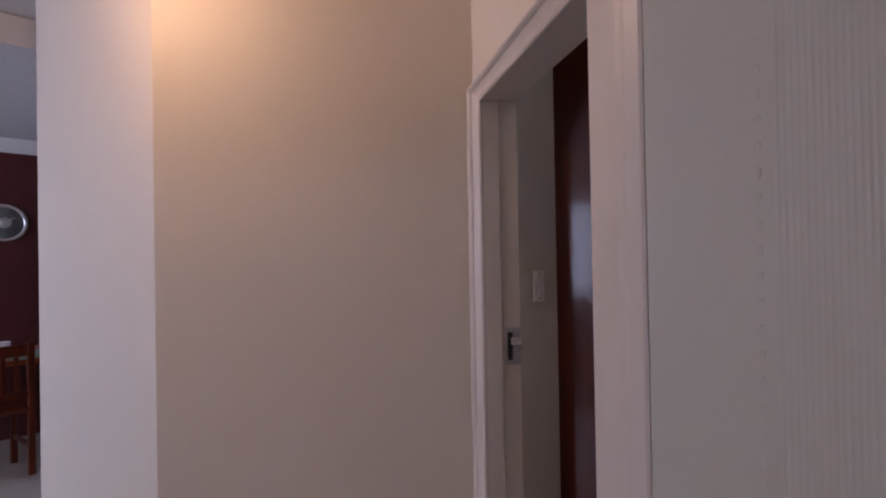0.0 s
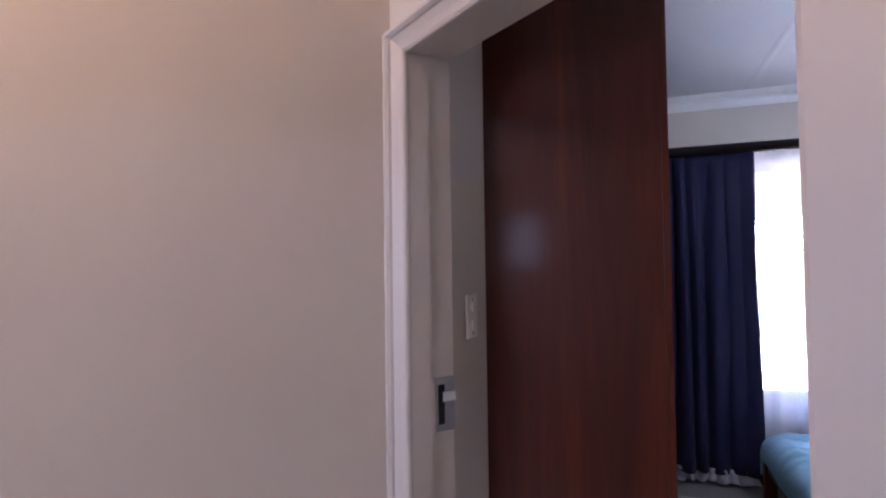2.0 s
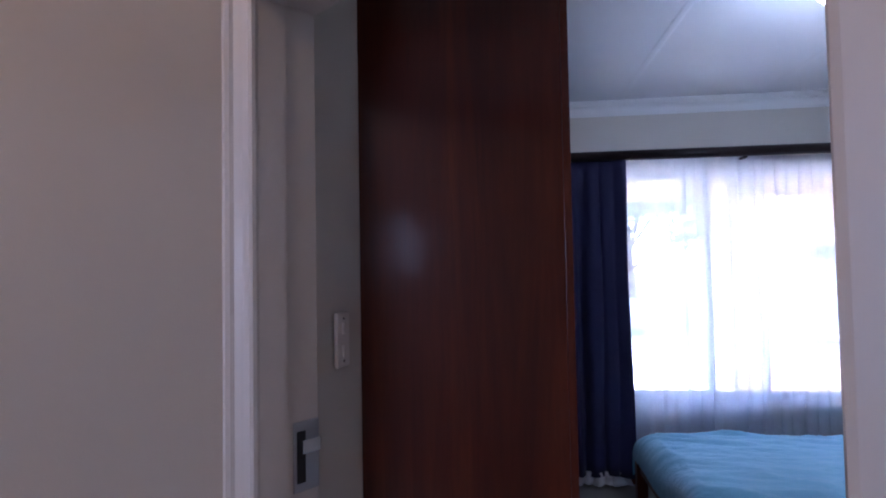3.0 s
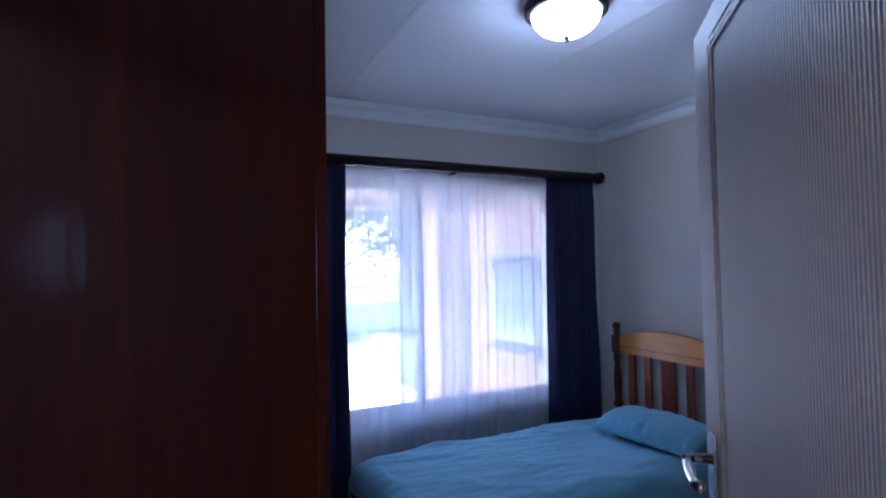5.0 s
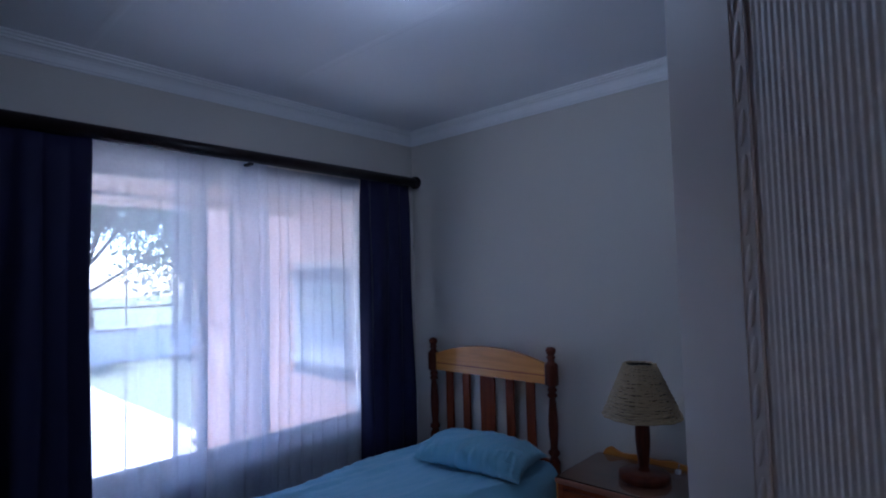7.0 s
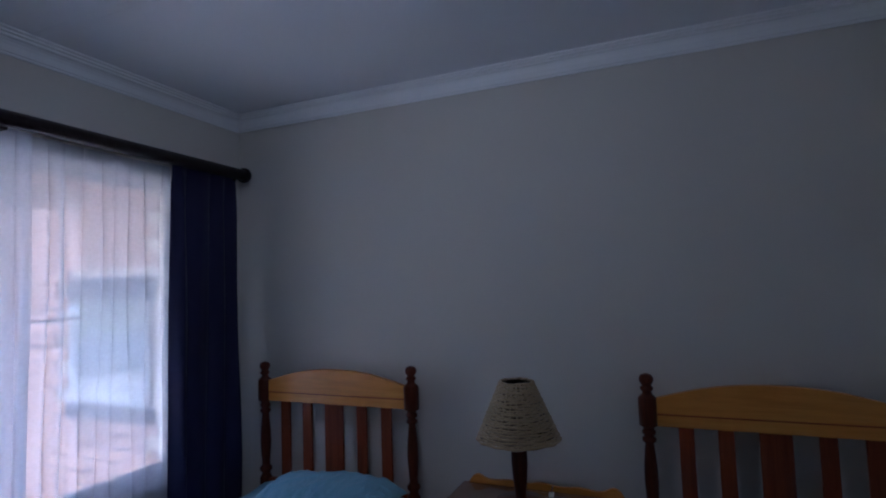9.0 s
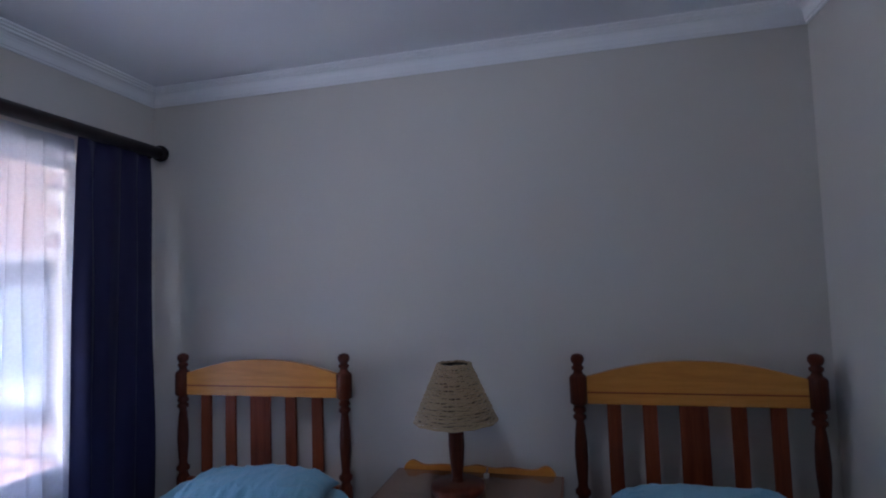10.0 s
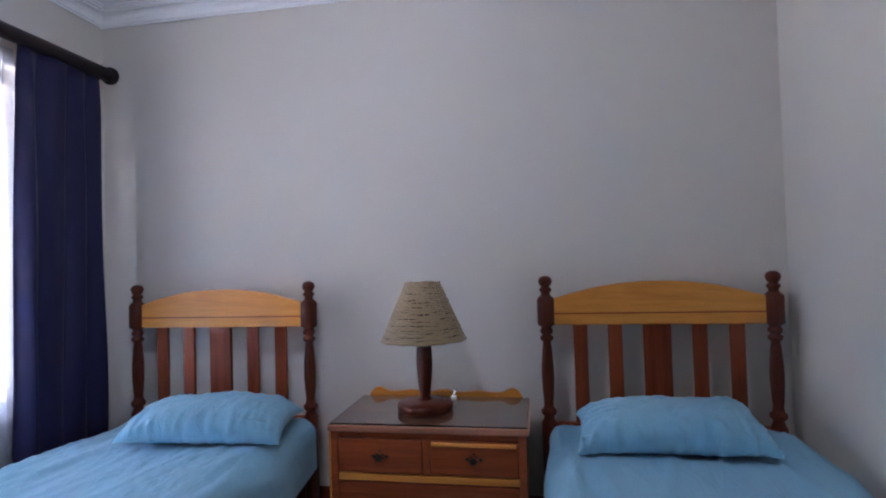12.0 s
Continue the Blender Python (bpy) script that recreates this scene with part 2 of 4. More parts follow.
def lathe(profile, seg=24, m=None):
    """A turned body about z from (radius, height) pairs."""
    b = bmesh.new()
    rings = []
    for r, z in profile:
        rings.append([b.verts.new((max(r, 0.0004) * math.cos(2 * math.pi * i / seg), max(r, 0.0004) * math.sin(2 * math.pi * i / seg), z)) for i in range(seg)])
    for a, c in zip(rings, rings[1:]):
        for i in range(seg):
            j = (i + 1) % seg
            b.faces.new((a[i], a[j], c[j], c[i]))
    b.faces.new(rings[0])
    b.faces.new(rings[-1])
    if m is not None:
        bmesh.ops.transform(b, matrix=m, verts=b.verts)
    return b


def sweep(path, profile, up=Vector((0, 0, 1)), closed=False):
    """A profile of (side, up) pairs carried along a path, mitred at its corners."""
    b = bmesh.new()
    pts = [Vector(p) for p in path]
    rings = []
    n = len(pts)
    for i, p in enumerate(pts):
        before = (p - pts[i - 1]).normalized() if i or closed else None
        after = (pts[(i + 1) % n] - p).normalized() if i < n - 1 or closed else None
        before, after = before or after, after or before
        t = (before + after).normalized()
        side = t.cross(up).normalized()
        stretch = 1 / max(0.3, t.dot(after))
        rings.append([b.verts.new(p + side * s * stretch + up * h) for s, h in profile])
    k = len(profile)
    for a, c in list(zip(rings, rings[1:])) + ([(rings[-1], rings[0])] if closed else []):
        for i in range(k):
            j = (i + 1) % k
            b.faces.new((a[i], a[j], c[j], c[i]))
    if not closed:
        b.faces.new(rings[0])
        b.faces.new(rings[-1])
    return b


def tube(points, r, seg=10):
    b = bmesh.new()
    pts = [Vector(p) for p in points]
    rings = []
    for i, p in enumerate(pts):
        t = (pts[min(i + 1, len(pts) - 1)] - pts[max(i - 1, 0)]).normalized()
        a = t.orthogonal().normalized() if not rings else (rings_axis - t * rings_axis.dot(t)).normalized()
        rings_axis = a
        c = t.cross(a)
        rings.append([b.verts.new(p + (a * math.cos(2 * math.pi * k / seg) + c * math.sin(2 * math.pi * k / seg)) * r) for k in range(seg)])
    for a, c in zip(rings, rings[1:]):
        for i in range(seg):
            j = (i + 1) % seg
            b.faces.new((a[i], a[j], c[j], c[i]))
    b.faces.new(rings[0])
    b.faces.new(rings[-1])
    return b


def structure(name, bm, mat, label=""):
    return tagged(part(name, bm, mat, None, label), kind="structure")


# ---- plan ----
XE, YN, YS, XW, ZC = 3.438, 2.905, -0.53, 0.10, 2.623
TH = radians(37.0)
EX, NX = Vector((math.cos(TH), -math.sin(TH), 0)), Vector((math.sin(TH), math.cos(TH), 0))
DOOR_W, HEAD, FACE = 0.822, 1.978, 0.080


def hall(s, d):
    """Plan place from the way along the angled door wall and the depth through it."""
    p = EX * s + NX * d
    return (p.x, p.y)


HALL = Matrix.Rotation(-TH, 4, "Z")

# floors and ceilings
structure("floor", box(-6.2, 7.2, -6.2, YN + 0.1, -0.14, -0.006), GROUT, "floor slab under cream tiles")
structure("ceiling", box(-6.2, 7.2, -6.2, YN + 0.05, ZC, ZC + 0.12), CEILING)
for x in (1.27, 2.185):
    structure("ceiling_trim", sweep([(x, YS, ZC), (x, YN, ZC)], [(-0.022, 0.002), (-0.022, -0.0006), (-0.010, -0.0022), (0.010, -0.0022), (0.022, -0.0006), (0.022, 0.002)]), CEILING, "ceiling board cover strip")

structure("ceiling_dining", box(-6.05, -2.00, -4.65, 1.5, 2.478, ZC - 0.004), CEILING, "lower white ceiling of the dining side")

# bedroom walls
WX0, WX1, WZ0, WZ1, WT = 1.18, 3.05, 0.55, 2.14, 0.24
north = bmesh.new()
for x0, x1, z0, z1 in ((-0.12, WX0, 0, ZC), (WX1, XE + 0.2, 0, ZC), (WX0, WX1, 0, WZ0), (WX0, WX1, WZ1, ZC)):
    box(x0, x1, YN, YN + WT, z0, z1, bm=north)
structure("wall_north", north, WALL, "beige painted window wall")
structure("wall_east", box(XE, XE + 0.2, YS - 0.1, YN, 0, ZC), WALL, "beige painted wall behind the beds")
structure("wall_south", prism([(0.78, -0.585), (0.815, YS), (XE, YS), (XE, -0.62), (1.72, -0.62), (1.72, -0.575), (0.80, -0.575)], 0, ZC), WALL, "beige painted side wall")
structure("wall_west", prism([hall(-0.065, 0.149), hall(-0.036, 0.149), (XW - 0.002, 0.33), (XW, 0.34), (XW, YN), (-0.12, YN), (-0.12, 0.13)], 0, ZC), WALL, "beige painted wall with a light switch")

# angled door wall, above the frame and beside it
o, RIGHT = FACE - 0.001, 0.959
structure("wall_door_head", prism([hall(-o, 0.002), hall(RIGHT, 0.002), hall(RIGHT, 0.11), hall(-o, 0.11)], HEAD + FACE - 0.006, ZC), HALL_WALL, "painted wall over the door")
structure("wall_hall_west", prism([hall(-0.107, -1.065), hall(-o, -0.004), hall(-o, 0.148), hall(-o - 0.12, 0.2), hall(-0.307, -0.9)], 0, ZC), HALL_WALL, "cream painted hall wall")
cx, cy = hall(-0.107, -1.065)
structure("wall_hall_return", prism([(cx, cy), (cx + 0.02, cy + 0.14), (-1.66, cy + 0.02), (-1.66, cy - 0.13)], 0, ZC), HALL_WALL, "cream painted passage wall")
structure("wall_hall_north", prism([hall(RIGHT, 0.002), (0.80, -0.574), (1.74, -0.574), (1.74, -0.62), (3.6, -0.62), (3.6, -0.70), (0.90, -0.70), (0.83, -0.648)], 2.08, ZC), HALL_WALL, "painted wall over the cupboard door")
structure("wall_hall_side", box(1.69, XE + 0.2, -0.70, -0.622, 0, 2.08), HALL_WALL, "painted hall wall")

# far enclosure of the hall, dining side and the added, unseen room behind
structure("wall_far_south", box(-6.2, -3.75, -4.8, -4.65, 0, ZC), HALL_WALL)
structure("wall_far_south_middle", box(-2.05, -0.72, -4.8, -4.65, 0, ZC), HALL_WALL)
structure("wall_far_south_end", box(-0.18, 1.2, -4.8, -4.65, 0, ZC), HALL_WALL)
structure("wall_far_lintel", box(-3.75, -2.05, -4.8, -4.65, 2.15, ZC), HALL_WALL)
structure("wall_far_parapet", box(-3.75, -2.05, -4.8, -4.65, 0, 0.85), HALL_WALL)
structure("wall_passage_lintel", box(-0.72, -0.18, -4.8, -4.65, 2.06, ZC), HALL_WALL)
structure("wall_passage_parapet", box(-0.72, -0.18, -4.8, -4.65, 0, 1.44), HALL_WALL)
structure("wall_dining", box(-4.66, -4.5, -4.65, 1.6, 0, 2.37), RED_WALL, "dark red feature wall")
structure("wall_dining_back", box(-6.2, -0.2, 1.5, 1.64, 0, ZC), HALL_WALL)
structure("wall_dining_outer", box(-6.2, -6.05, -6.2, 1.64, 0, ZC), HALL_WALL)
structure("cornice_dining", sweep([(-4.5, 1.5, 2.37), (-4.5, -4.65, 2.37)], [(0.0, 0.0), (-0.03, 0.0), (-0.05, 0.035), (-0.09, 0.06), (-0.10, 0.108), (0.0, 0.108)]), CORNICE, "white plaster cornice")
# added, unseen partition; its head cuts the far lamp's light on the hall wall
d0, d1 = hall(2.05, -1.35), hall(2.05, 0.2)
for a, b_, z0, z1, nm in ((-3.6, -0.95, 0, ZC, "wall_partition"), (-0.95, -0.10, 2.03, ZC, "wall_partition_head")):
    structure(nm, prism([hall(2.05, a), hall(2.05, b_), hall(2.17, b_), hall(2.17, a)], z0, z1), HALL_WALL)
# unseen walls that close in the added room
structure("wall_far_east", box(6.9, 7.05, -6.2, -0.5, 0, ZC), HALL_WALL)
structure("wall_far_room_south", box(1.2, 7.05, -6.2, -6.05, 0, ZC), HALL_WALL)
structure("wall_far_room_north", box(3.6, 7.05, -0.70, -0.55, 0, ZC), HALL_WALL)
structure("wall_far_room_west", box(1.2, 1.32, -6.2, -4.65, 0, ZC), HALL_WALL)

# plaster cornice round the bedroom
CORNICE_PROFILE = [(0.0, 0.002), (0.0, -0.088), (-0.010, -0.088), (-0.012, -0.078), (-0.018, -0.077), (-0.020, -0.066), (-0.023, -0.050), (-0.031, -0.037), (-0.043, -0.029), (-0.058, -0.027), (-0.059, -0.018), (-0.074, -0.016), (-0.075, -0.009), (-0.092, -0.007), (-0.093, 0.002)]
structure("cornice", sweep([(0.86, YS, ZC), (XE, YS, ZC), (XE, YN, ZC), (XW, YN, ZC), (XW, 0.15, ZC)][::-1], [(-s, h) for s, h in CORNICE_PROFILE]), CORNICE, "white moulded plaster cornice")
structure("baseboard", sweep([(XE, YS, 0), (XE, YN, 0), (XW, YN, 0)][::-1], [(0, 0), (0.015, 0), (0.015, 0.06), (0.008, 0.07), (0, 0.07)]), STAINED, "dark brown wooden skirting board")


# ---- angled bedroom doorway ----
LATCH_PROFILE = [(0.034, 0.149), (0.034, 0.084), (0.026, 0.080), (0.024, 0.022), (0.0215, 0.016), (0.022, 0.009), (0.027, 0.004), (0.032, 0.006), (0.035, 0.011),
                 (0.048, 0.004), (0.062, -0.006), (0.064, -0.013), (0.069, -0.020), (0.075, -0.022), (0.079, -0.018), (0.079, 0.149)]
HINGE_PROFILE = [(0.009, 0.118), (0.009, 0.074), (-0.003, 0.070), (-0.003, 0.006), (-0.001, 0.000), (0.006, -0.004), (0.060, -0.008), (0.122, -0.014), (0.132, -0.011), (0.136, -0.002), (0.136, 0.118)]


def steel_frame(name, m, width, head, label):
    """A pressed-steel door frame: a double-beaded latch jamb and head, and a plain hinge jamb."""
    ob = thing(name, m, label, "door frame")

    def piece(name_, ends):
        b = bmesh.new()
        rings = [[b.verts.new(p) for p in end] for end in ends]
        k = len(rings[0])
        for i in range(k):
            j = (i + 1) % k
            b.faces.new((rings[0][i], rings[0][j], rings[1][j], rings[1][i]))
        b.faces.new(rings[0])
        b.faces.new(rings[1])
        part(name_, b, ENAMEL, ob)

    piece("jamb", ([(-q, d, 0.0) for q, d in LATCH_PROFILE], [(-q, d, head + q) for q, d in LATCH_PROFILE]))
    piece("jamb", ([(width + q, d, 0.0) for q, d in HINGE_PROFILE], [(width + q, d, head + 0.079) for q, d in HINGE_PROFILE]))
    piece("head", ([(-q, d, head + q) for q, d in LATCH_PROFILE], [(width, d, head + q) for q, d in LATCH_PROFILE]))
    return ob


frame_1 = tagged(steel_frame("door_1", HALL, DOOR_W, HEAD, "white enamelled steel door frame set in the angled wall"), kind="structure")
# strike plate with its slot on the latch side
plate = part("strike_plate", box(-0.040, -0.0315, 0.094, 0.151, 1.075, 1.208, 0.002), DULL_STEEL, frame_1, "brushed steel strike plate")
part("latch_slot", box(-0.033, -0.0308, 0.101, 0.120, 1.092, 1.190, 0.0005), BLACK_HOLE, plate)
part("lip", box(-0.0312, -0.0285, 0.112, 0.153, 1.146, 1.172, 0.001), CHROME, plate)


# ribbed door leaves
def rope(length, relief=1.0, pitch=0.045, border=True):
    """A carved twisted-rope moulding along +x from the origin."""
    b = bmesh.new()
    if border:
        box(0, length, -0.001, 0.0022, -0.012, 0.012, bm=b)
    for z in (-0.0105, 0.0105) if border else ():
        box(0, length, 0.0015, 0.0022 + 0.0023 * relief, z - 0.0022, z + 0.0022, 0.0008, 1, bm=b)
    n = int(length / pitch)
    for i in range(n):
        m = Matrix.Translation(((i + 0.5) * length / n, 0.0018 if border else 0.0, 0)) @ Matrix.Rotation(radians(-9), 4, "Y") @ Matrix.Diagonal((pitch * (0.44 if border else 0.26), 0.0036 * relief, 0.0052 if border else 0.0040, 1))
        bmesh.ops.create_icosphere(b, subdivisions=2, radius=1, matrix=m)
    return b


def rib_panel(x0, x1, z0, z1, relief=1.0, pitch=0.0078):
    b = bmesh.new()
    n = max(2, round((x1 - x0) / pitch))
    step = 8
    low, high = [], []
    for i in range(n * step + 1):
        u = i / step
        y = 0.0012 + 0.00065 * relief * math.sin(math.pi * u) ** 2
        x = x0 + (x1 - x0) * i / (n * step)
        low.append(b.verts.new((x, y, z0)))
        high.append(b.verts.new((x, y, z1)))
    for i in range(n * step):
        b.faces.new((low[i], low[i + 1], high[i + 1], high[i]))
    return b


def ribbed_leaf(name, m, width, height, mat, label, s=0.13, relief=1.0, rope_relief=0.6, border=True):
    """A door leaf hinged at the origin that reaches along +x, its ribbed face to +y."""
    ob = thing(name, m, label, "door")
    part("slab", box(0, width, -0.038, 0.0, 0.008, height, 0.002), mat, ob)
    part("ribbed_panel", rib_panel(s + 0.018, width - s - 0.018, s + 0.14, height - 0.08, relief), mat, ob, "", True)
    for nm, mm, ln in (("rope_moulding", pose(s, 0, s + 0.12, 0, -90, 0), height - s - 0.18), ("rope_moulding", pose(width - s, 0, s + 0.12, 0, -90, 0), height - s - 0.18),
                       ("rope_moulding", pose(s, 0, s + 0.12), width - 2 * s), ("rope_moulding", pose(s, 0, height - 0.06), width - 2 * s)):
        q = part(nm, rope(ln, rope_relief, 0.045 if border else 0.034, border), mat, ob)
        q.matrix_local = mm
    return ob


def lever(ob, x, z, side=1, to=-1):
    """A chrome lever handle on a long plate."""
    y = 0.0 if side > 0 else -0.038
    p = part("handle_plate", box(x - 0.02, x + 0.02, min(y, y + side * 0.007), max(y, y + side * 0.007), z - 0.15, z + 0.045, 0.003), CHROME, ob, "chrome handle plate")
    part("lever", tube([(x, y, z), (x, y + side * 0.035, z), (x + to * 0.012, y + side * 0.05, z), (x + to * 0.05, y + side * 0.052, z - 0.004), (x + to * 0.085, y + side * 0.05, z - 0.012), (x + to * 0.115, y + side * 0.045, z - 0.008)], 0.0095), CHROME, p, "", True)
    part("keyhole", lathe([(0.006, 0), (0.006, 0.0005)], 12, pose(x, y + side * 0.0072, z - 0.08, -90 * side)), BLACK_HOLE, p)


hx, hy = hall(DOOR_W + 0.008, 0.112)
LEAF_TURN = math.degrees(math.atan2(0.256 - hy, 1.289 - hx))
leaf = ribbed_leaf("bedroom_door", pose(hx, hy, 0, 0, 0, LEAF_TURN), 0.855, 1.978, DOOR_PAINT, "open white-painted ribbed door with carved rope moulding", relief=0.65)
lever(leaf, 0.79, 1.205, 1, -1)
lever(leaf, 0.79, 1.205, -1, -1)
for z in (0.25, 1.0, 1.75):
    part("hinge", lathe([(0.007, -0.045), (0.007, 0.045)], 12, pose(-0.004, 0.004, z)), DULL_STEEL, leaf)

# closed cupboard door in the hall, in a frame of its own
leaf_2 = ribbed_leaf("cupboard_door", pose(1.6565, -0.632, 0, 0, 0, 180), 0.843, 2.03, DOOR_PAINT_OLIVE, "closed olive-grey ribbed door with carved rope moulding", 0.15, 0.8, 0.28, False)
frame_2 = tagged(thing("door_2", Matrix(), "white enamelled steel frame of the closed hall door", "door frame"), kind="structure")
part("jamb", prism([(0.757, -0.588), (0.763, -0.593), (0.768, -0.600), (0.772, -0.612), (0.778, -0.618), (0.805, -0.630), (0.811, -0.629), (0.8125, -0.622), (0.8125, -0.576), (0.775, -0.576)], 0, 2.08), ENAMEL, frame_2)
part("jamb", prism([(1.662, -0.576), (1.662, -0.62), (1.667, -0.645), (1.69, -0.64), (1.69, -0.576)], 0, 2.08), ENAMEL, frame_2)
part("head", box(0.8125, 1.662, -0.642, -0.576, 2.034, 2.08, 0.004), ENAMEL, frame_2)

# light switch and sockets plate on the bedroom's west wall
switch = thing("light_switch", pose(0.0825, 0.228, 1.348, 0, 0, -10.9), "ivory plastic light switch plate on the painted wall", "switch")
part("plate", box(0.0, 0.009, -0.028, 0.028, -0.058, 0.058, 0.003), PLASTIC, switch)
for z in (0.024, -0.024):
    part("rocker", box(0.008, 0.013, -0.007, 0.007, z - 0.012, z + 0.012, 0.002), PLASTIC, switch)
part("screw", lathe([(0.003, 0), (0.003, 0.001)], 10, pose(0.009, 0, 0.045, 0, 90, 0)), DARK_METAL, switch)
part("screw", lathe([(0.003, 0), (0.003, 0.001)], 10, pose(0.009, 0, -0.045, 0, 90, 0)), DARK_METAL, switch)


# ---- built-in wardrobe ----
def wardrobe():
    y0, y1, x1, h = 0.334, 2.13, 0.592, 2.46
    ob = thing("wardrobe", pose(XW, y0, 0), "tall dark mahogany-veneered wardrobe standing beside the doorway", "wardrobe")
    w, d = y1 - y0, x1 - XW - 0.018
    part("side_panel", box(0.0, d, 0, 0.022, 0.0, h, 0.0008), VENEER, ob)
    part("side_panel", box(0.0, d, w - 0.022, w, 0.0, h, 0.002), VENEER, ob)
    part("back_panel", box(0.0, 0.008, 0.022, w - 0.022, 0.08, h), VENEER, ob)
    part("top_panel", box(0.008, d - 0.024, 0.022, w - 0.022, h - 0.022, h), VENEER, ob)
    part("plinth", box(0.03, d - 0.05, 0.022, w - 0.022, 0.0, 0.08), STAINED, ob)
    n = 4
    for i in range(n):
        a, b_ = 0.001 + i * w / n, (i + 1) * w / n - 0.003
        door = part("door", box(d + 0.0008, d + 0.018, a, b_, 0.085, h - 0.006, 0.001), VENEER, ob)
        y = b_ - 0.05 if i % 2 == 0 else a + 0.05
        part("handle", tube([(d + 0.018, y, 1.17), (d + 0.031, y, 1.175), (d + 0.034, y, 1.20), (d + 0.034, y, 1.25), (d + 0.031, y, 1.275), (d + 0.018, y, 1.28)], 0.005, 8), DARK_METAL, door, "dark metal pull handle", True)
        part("keyhole", lathe([(0.010, 0), (0.010, 0.003), (0.006, 0.004)], 12, pose(d + 0.020, y, 1.08, 0, 90, 0)), CHROME, door, "chrome keyhole cover")


wardrobe()


# ---- window and curtains ----
def window():
    ob = tagged(thing("window_1", pose(0, YN, 0), "pale framed bedroom window with burglar bars", "window"), kind="structure")
    part("window_sill", box(WX0 - 0.04, WX1 + 0.04, -0.010, 0.13, WZ0 - 0.03, WZ0, 0.006), ENAMEL, ob)
    fr = part("window_frame", box(WX0, WX1, 0.13, 0.17, WZ0, WZ0 + 0.05, 0.004), ENAMEL, ob)
    part("frame_head", box(WX0, WX1, 0.13, 0.17, WZ1 - 0.05, WZ1, 0.004), ENAMEL, ob)
    xs = [WX0, WX0 + 0.70, WX1 - 0.045]
    for x in xs:
        part("mullion", box(x, x + 0.045, 0.132, 0.168, WZ0 + 0.05, WZ1 - 0.05, 0.004), ENAMEL, ob)
    part("transom", box(WX0 + 0.045, WX1 - 0.045, 0.140, 0.160, 1.985, 2.003, 0.003), ENAMEL, ob)
    for a, b_ in zip(xs, xs[1:]):
        g = part("pane", box(a + 0.045, b_, 0.149, 0.153, WZ0 + 0.05, WZ1 - 0.05), GLASS, ob)
        g.visible_shadow = False
    for z in (1.415, 1.30):
        part("burglar_bar", tube([(WX0, 0.185, z), (WX1, 0.185, z)], 0.006, 8), ENAMEL, ob)
    for i in range(4):
        x = WX0 + 0.35 + i * 0.36
        part("burglar_bar", tube([(x, 0.195, WZ0 + 0.02), (x, 0.195, WZ1 - 0.02)], 0.004, 6), ENAMEL, ob)


window()

RODY, RODZ = 2.778, 2.230
rod = thing("curtain_rod", pose(0, RODY, RODZ), "thick dark wooden curtain pole with round end caps", "curtain rod")
part("pole", tube([(0.645, 0, 0), (3.34, 0, 0)], 0.034, 20), ROD, rod, "", True)
for x, s in ((0.645, -1), (3.34, 1)):
    part("end_cap", lathe([(0.030, -0.012), (0.045, -0.008), (0.047, 0.012), (0.043, 0.022), (0.030, 0.030), (0.012, 0.035)], 24, pose(x, 0, 0, 0, 90 * s, 0)), ROD, rod, "", True)
for x in (0.72, 2.06, 3.27):
    part("bracket", box(x - 0.012, x + 0.012, 0.0, YN - RODY - 0.002, -0.045, -0.030, 0.003), ROD, rod)


def curtain(name, x0, x1, y, z0, z1, folds, amp, mat, label, seed=0, gather=0.25, lines=(), group="", lap=0.0):
    rnd = random.Random(seed)
    phases = [rnd.uniform(0, 6.28) for _ in range(6)]
    nx, nz = max(80, folds * 18), 26
    b = bmesh.new()
    grid = []
    for k in range(nz + 1):
        v = k / nz
        row = []
        for i in range(nx + 1):
            u = i / nx
            spread = 1 + 0.05 * math.sin(3 * v + phases[0]) * (1 - v)
            ph = 2 * math.pi * folds * (u + 0.012 * math.sin(7 * u + phases[1]) + 0.006 * math.sin(9 * v + 20 * u + phases[4])) + 2.6 * noise.noise(Vector((u * folds * 0.6, seed * 1.7, v * 1.3)))
            top = min(1, (1 - v) * 9 + 0.35)
            wave = math.sin(ph) + 0.14 * math.sin(2.3 * ph + phases[2]) + 0.25 * math.sin(0.51 * ph + phases[3] + v)
            d = amp * top * wave * (0.7 + 0.5 * (1 - v)) * (0.75 + 0.4 * math.sin(5 * u + phases[5]))
            d += 0.9 * amp * noise.noise(Vector((u * folds * 0.9, v * 2.2, seed + 7.3)))
            for at, deep, wide in lines:
                d += deep * math.exp(-((u - at + 0.02 * (1 - v) * math.sin(30 * at)) / wide) ** 2)
            mid = (x0 + x1) / 2
            row.append(b.verts.new((mid + (x0 + (x1 - x0) * u - mid) * spread + (lap * (0.45 + 0.9 * abs(noise.noise(Vector((u * folds * 0.8, seed, v * 0.3))))) * math.cos(ph) if lap else 0.25 * amp * math.cos(ph)), y + d, z0 + (z1 - z0) * v + (0.006 * math.sin(ph * 0.5) if k == 0 else 0))))
        grid.append(row)
    for k in range(nz):
        for i in range(nx):
            b.faces.new((grid[k][i], grid[k][i + 1], grid[k + 1][i + 1], grid[k + 1][i]))
    ob = part(name, b, mat, None, label, True)
    return tagged(ob, category="curtain", group=group)


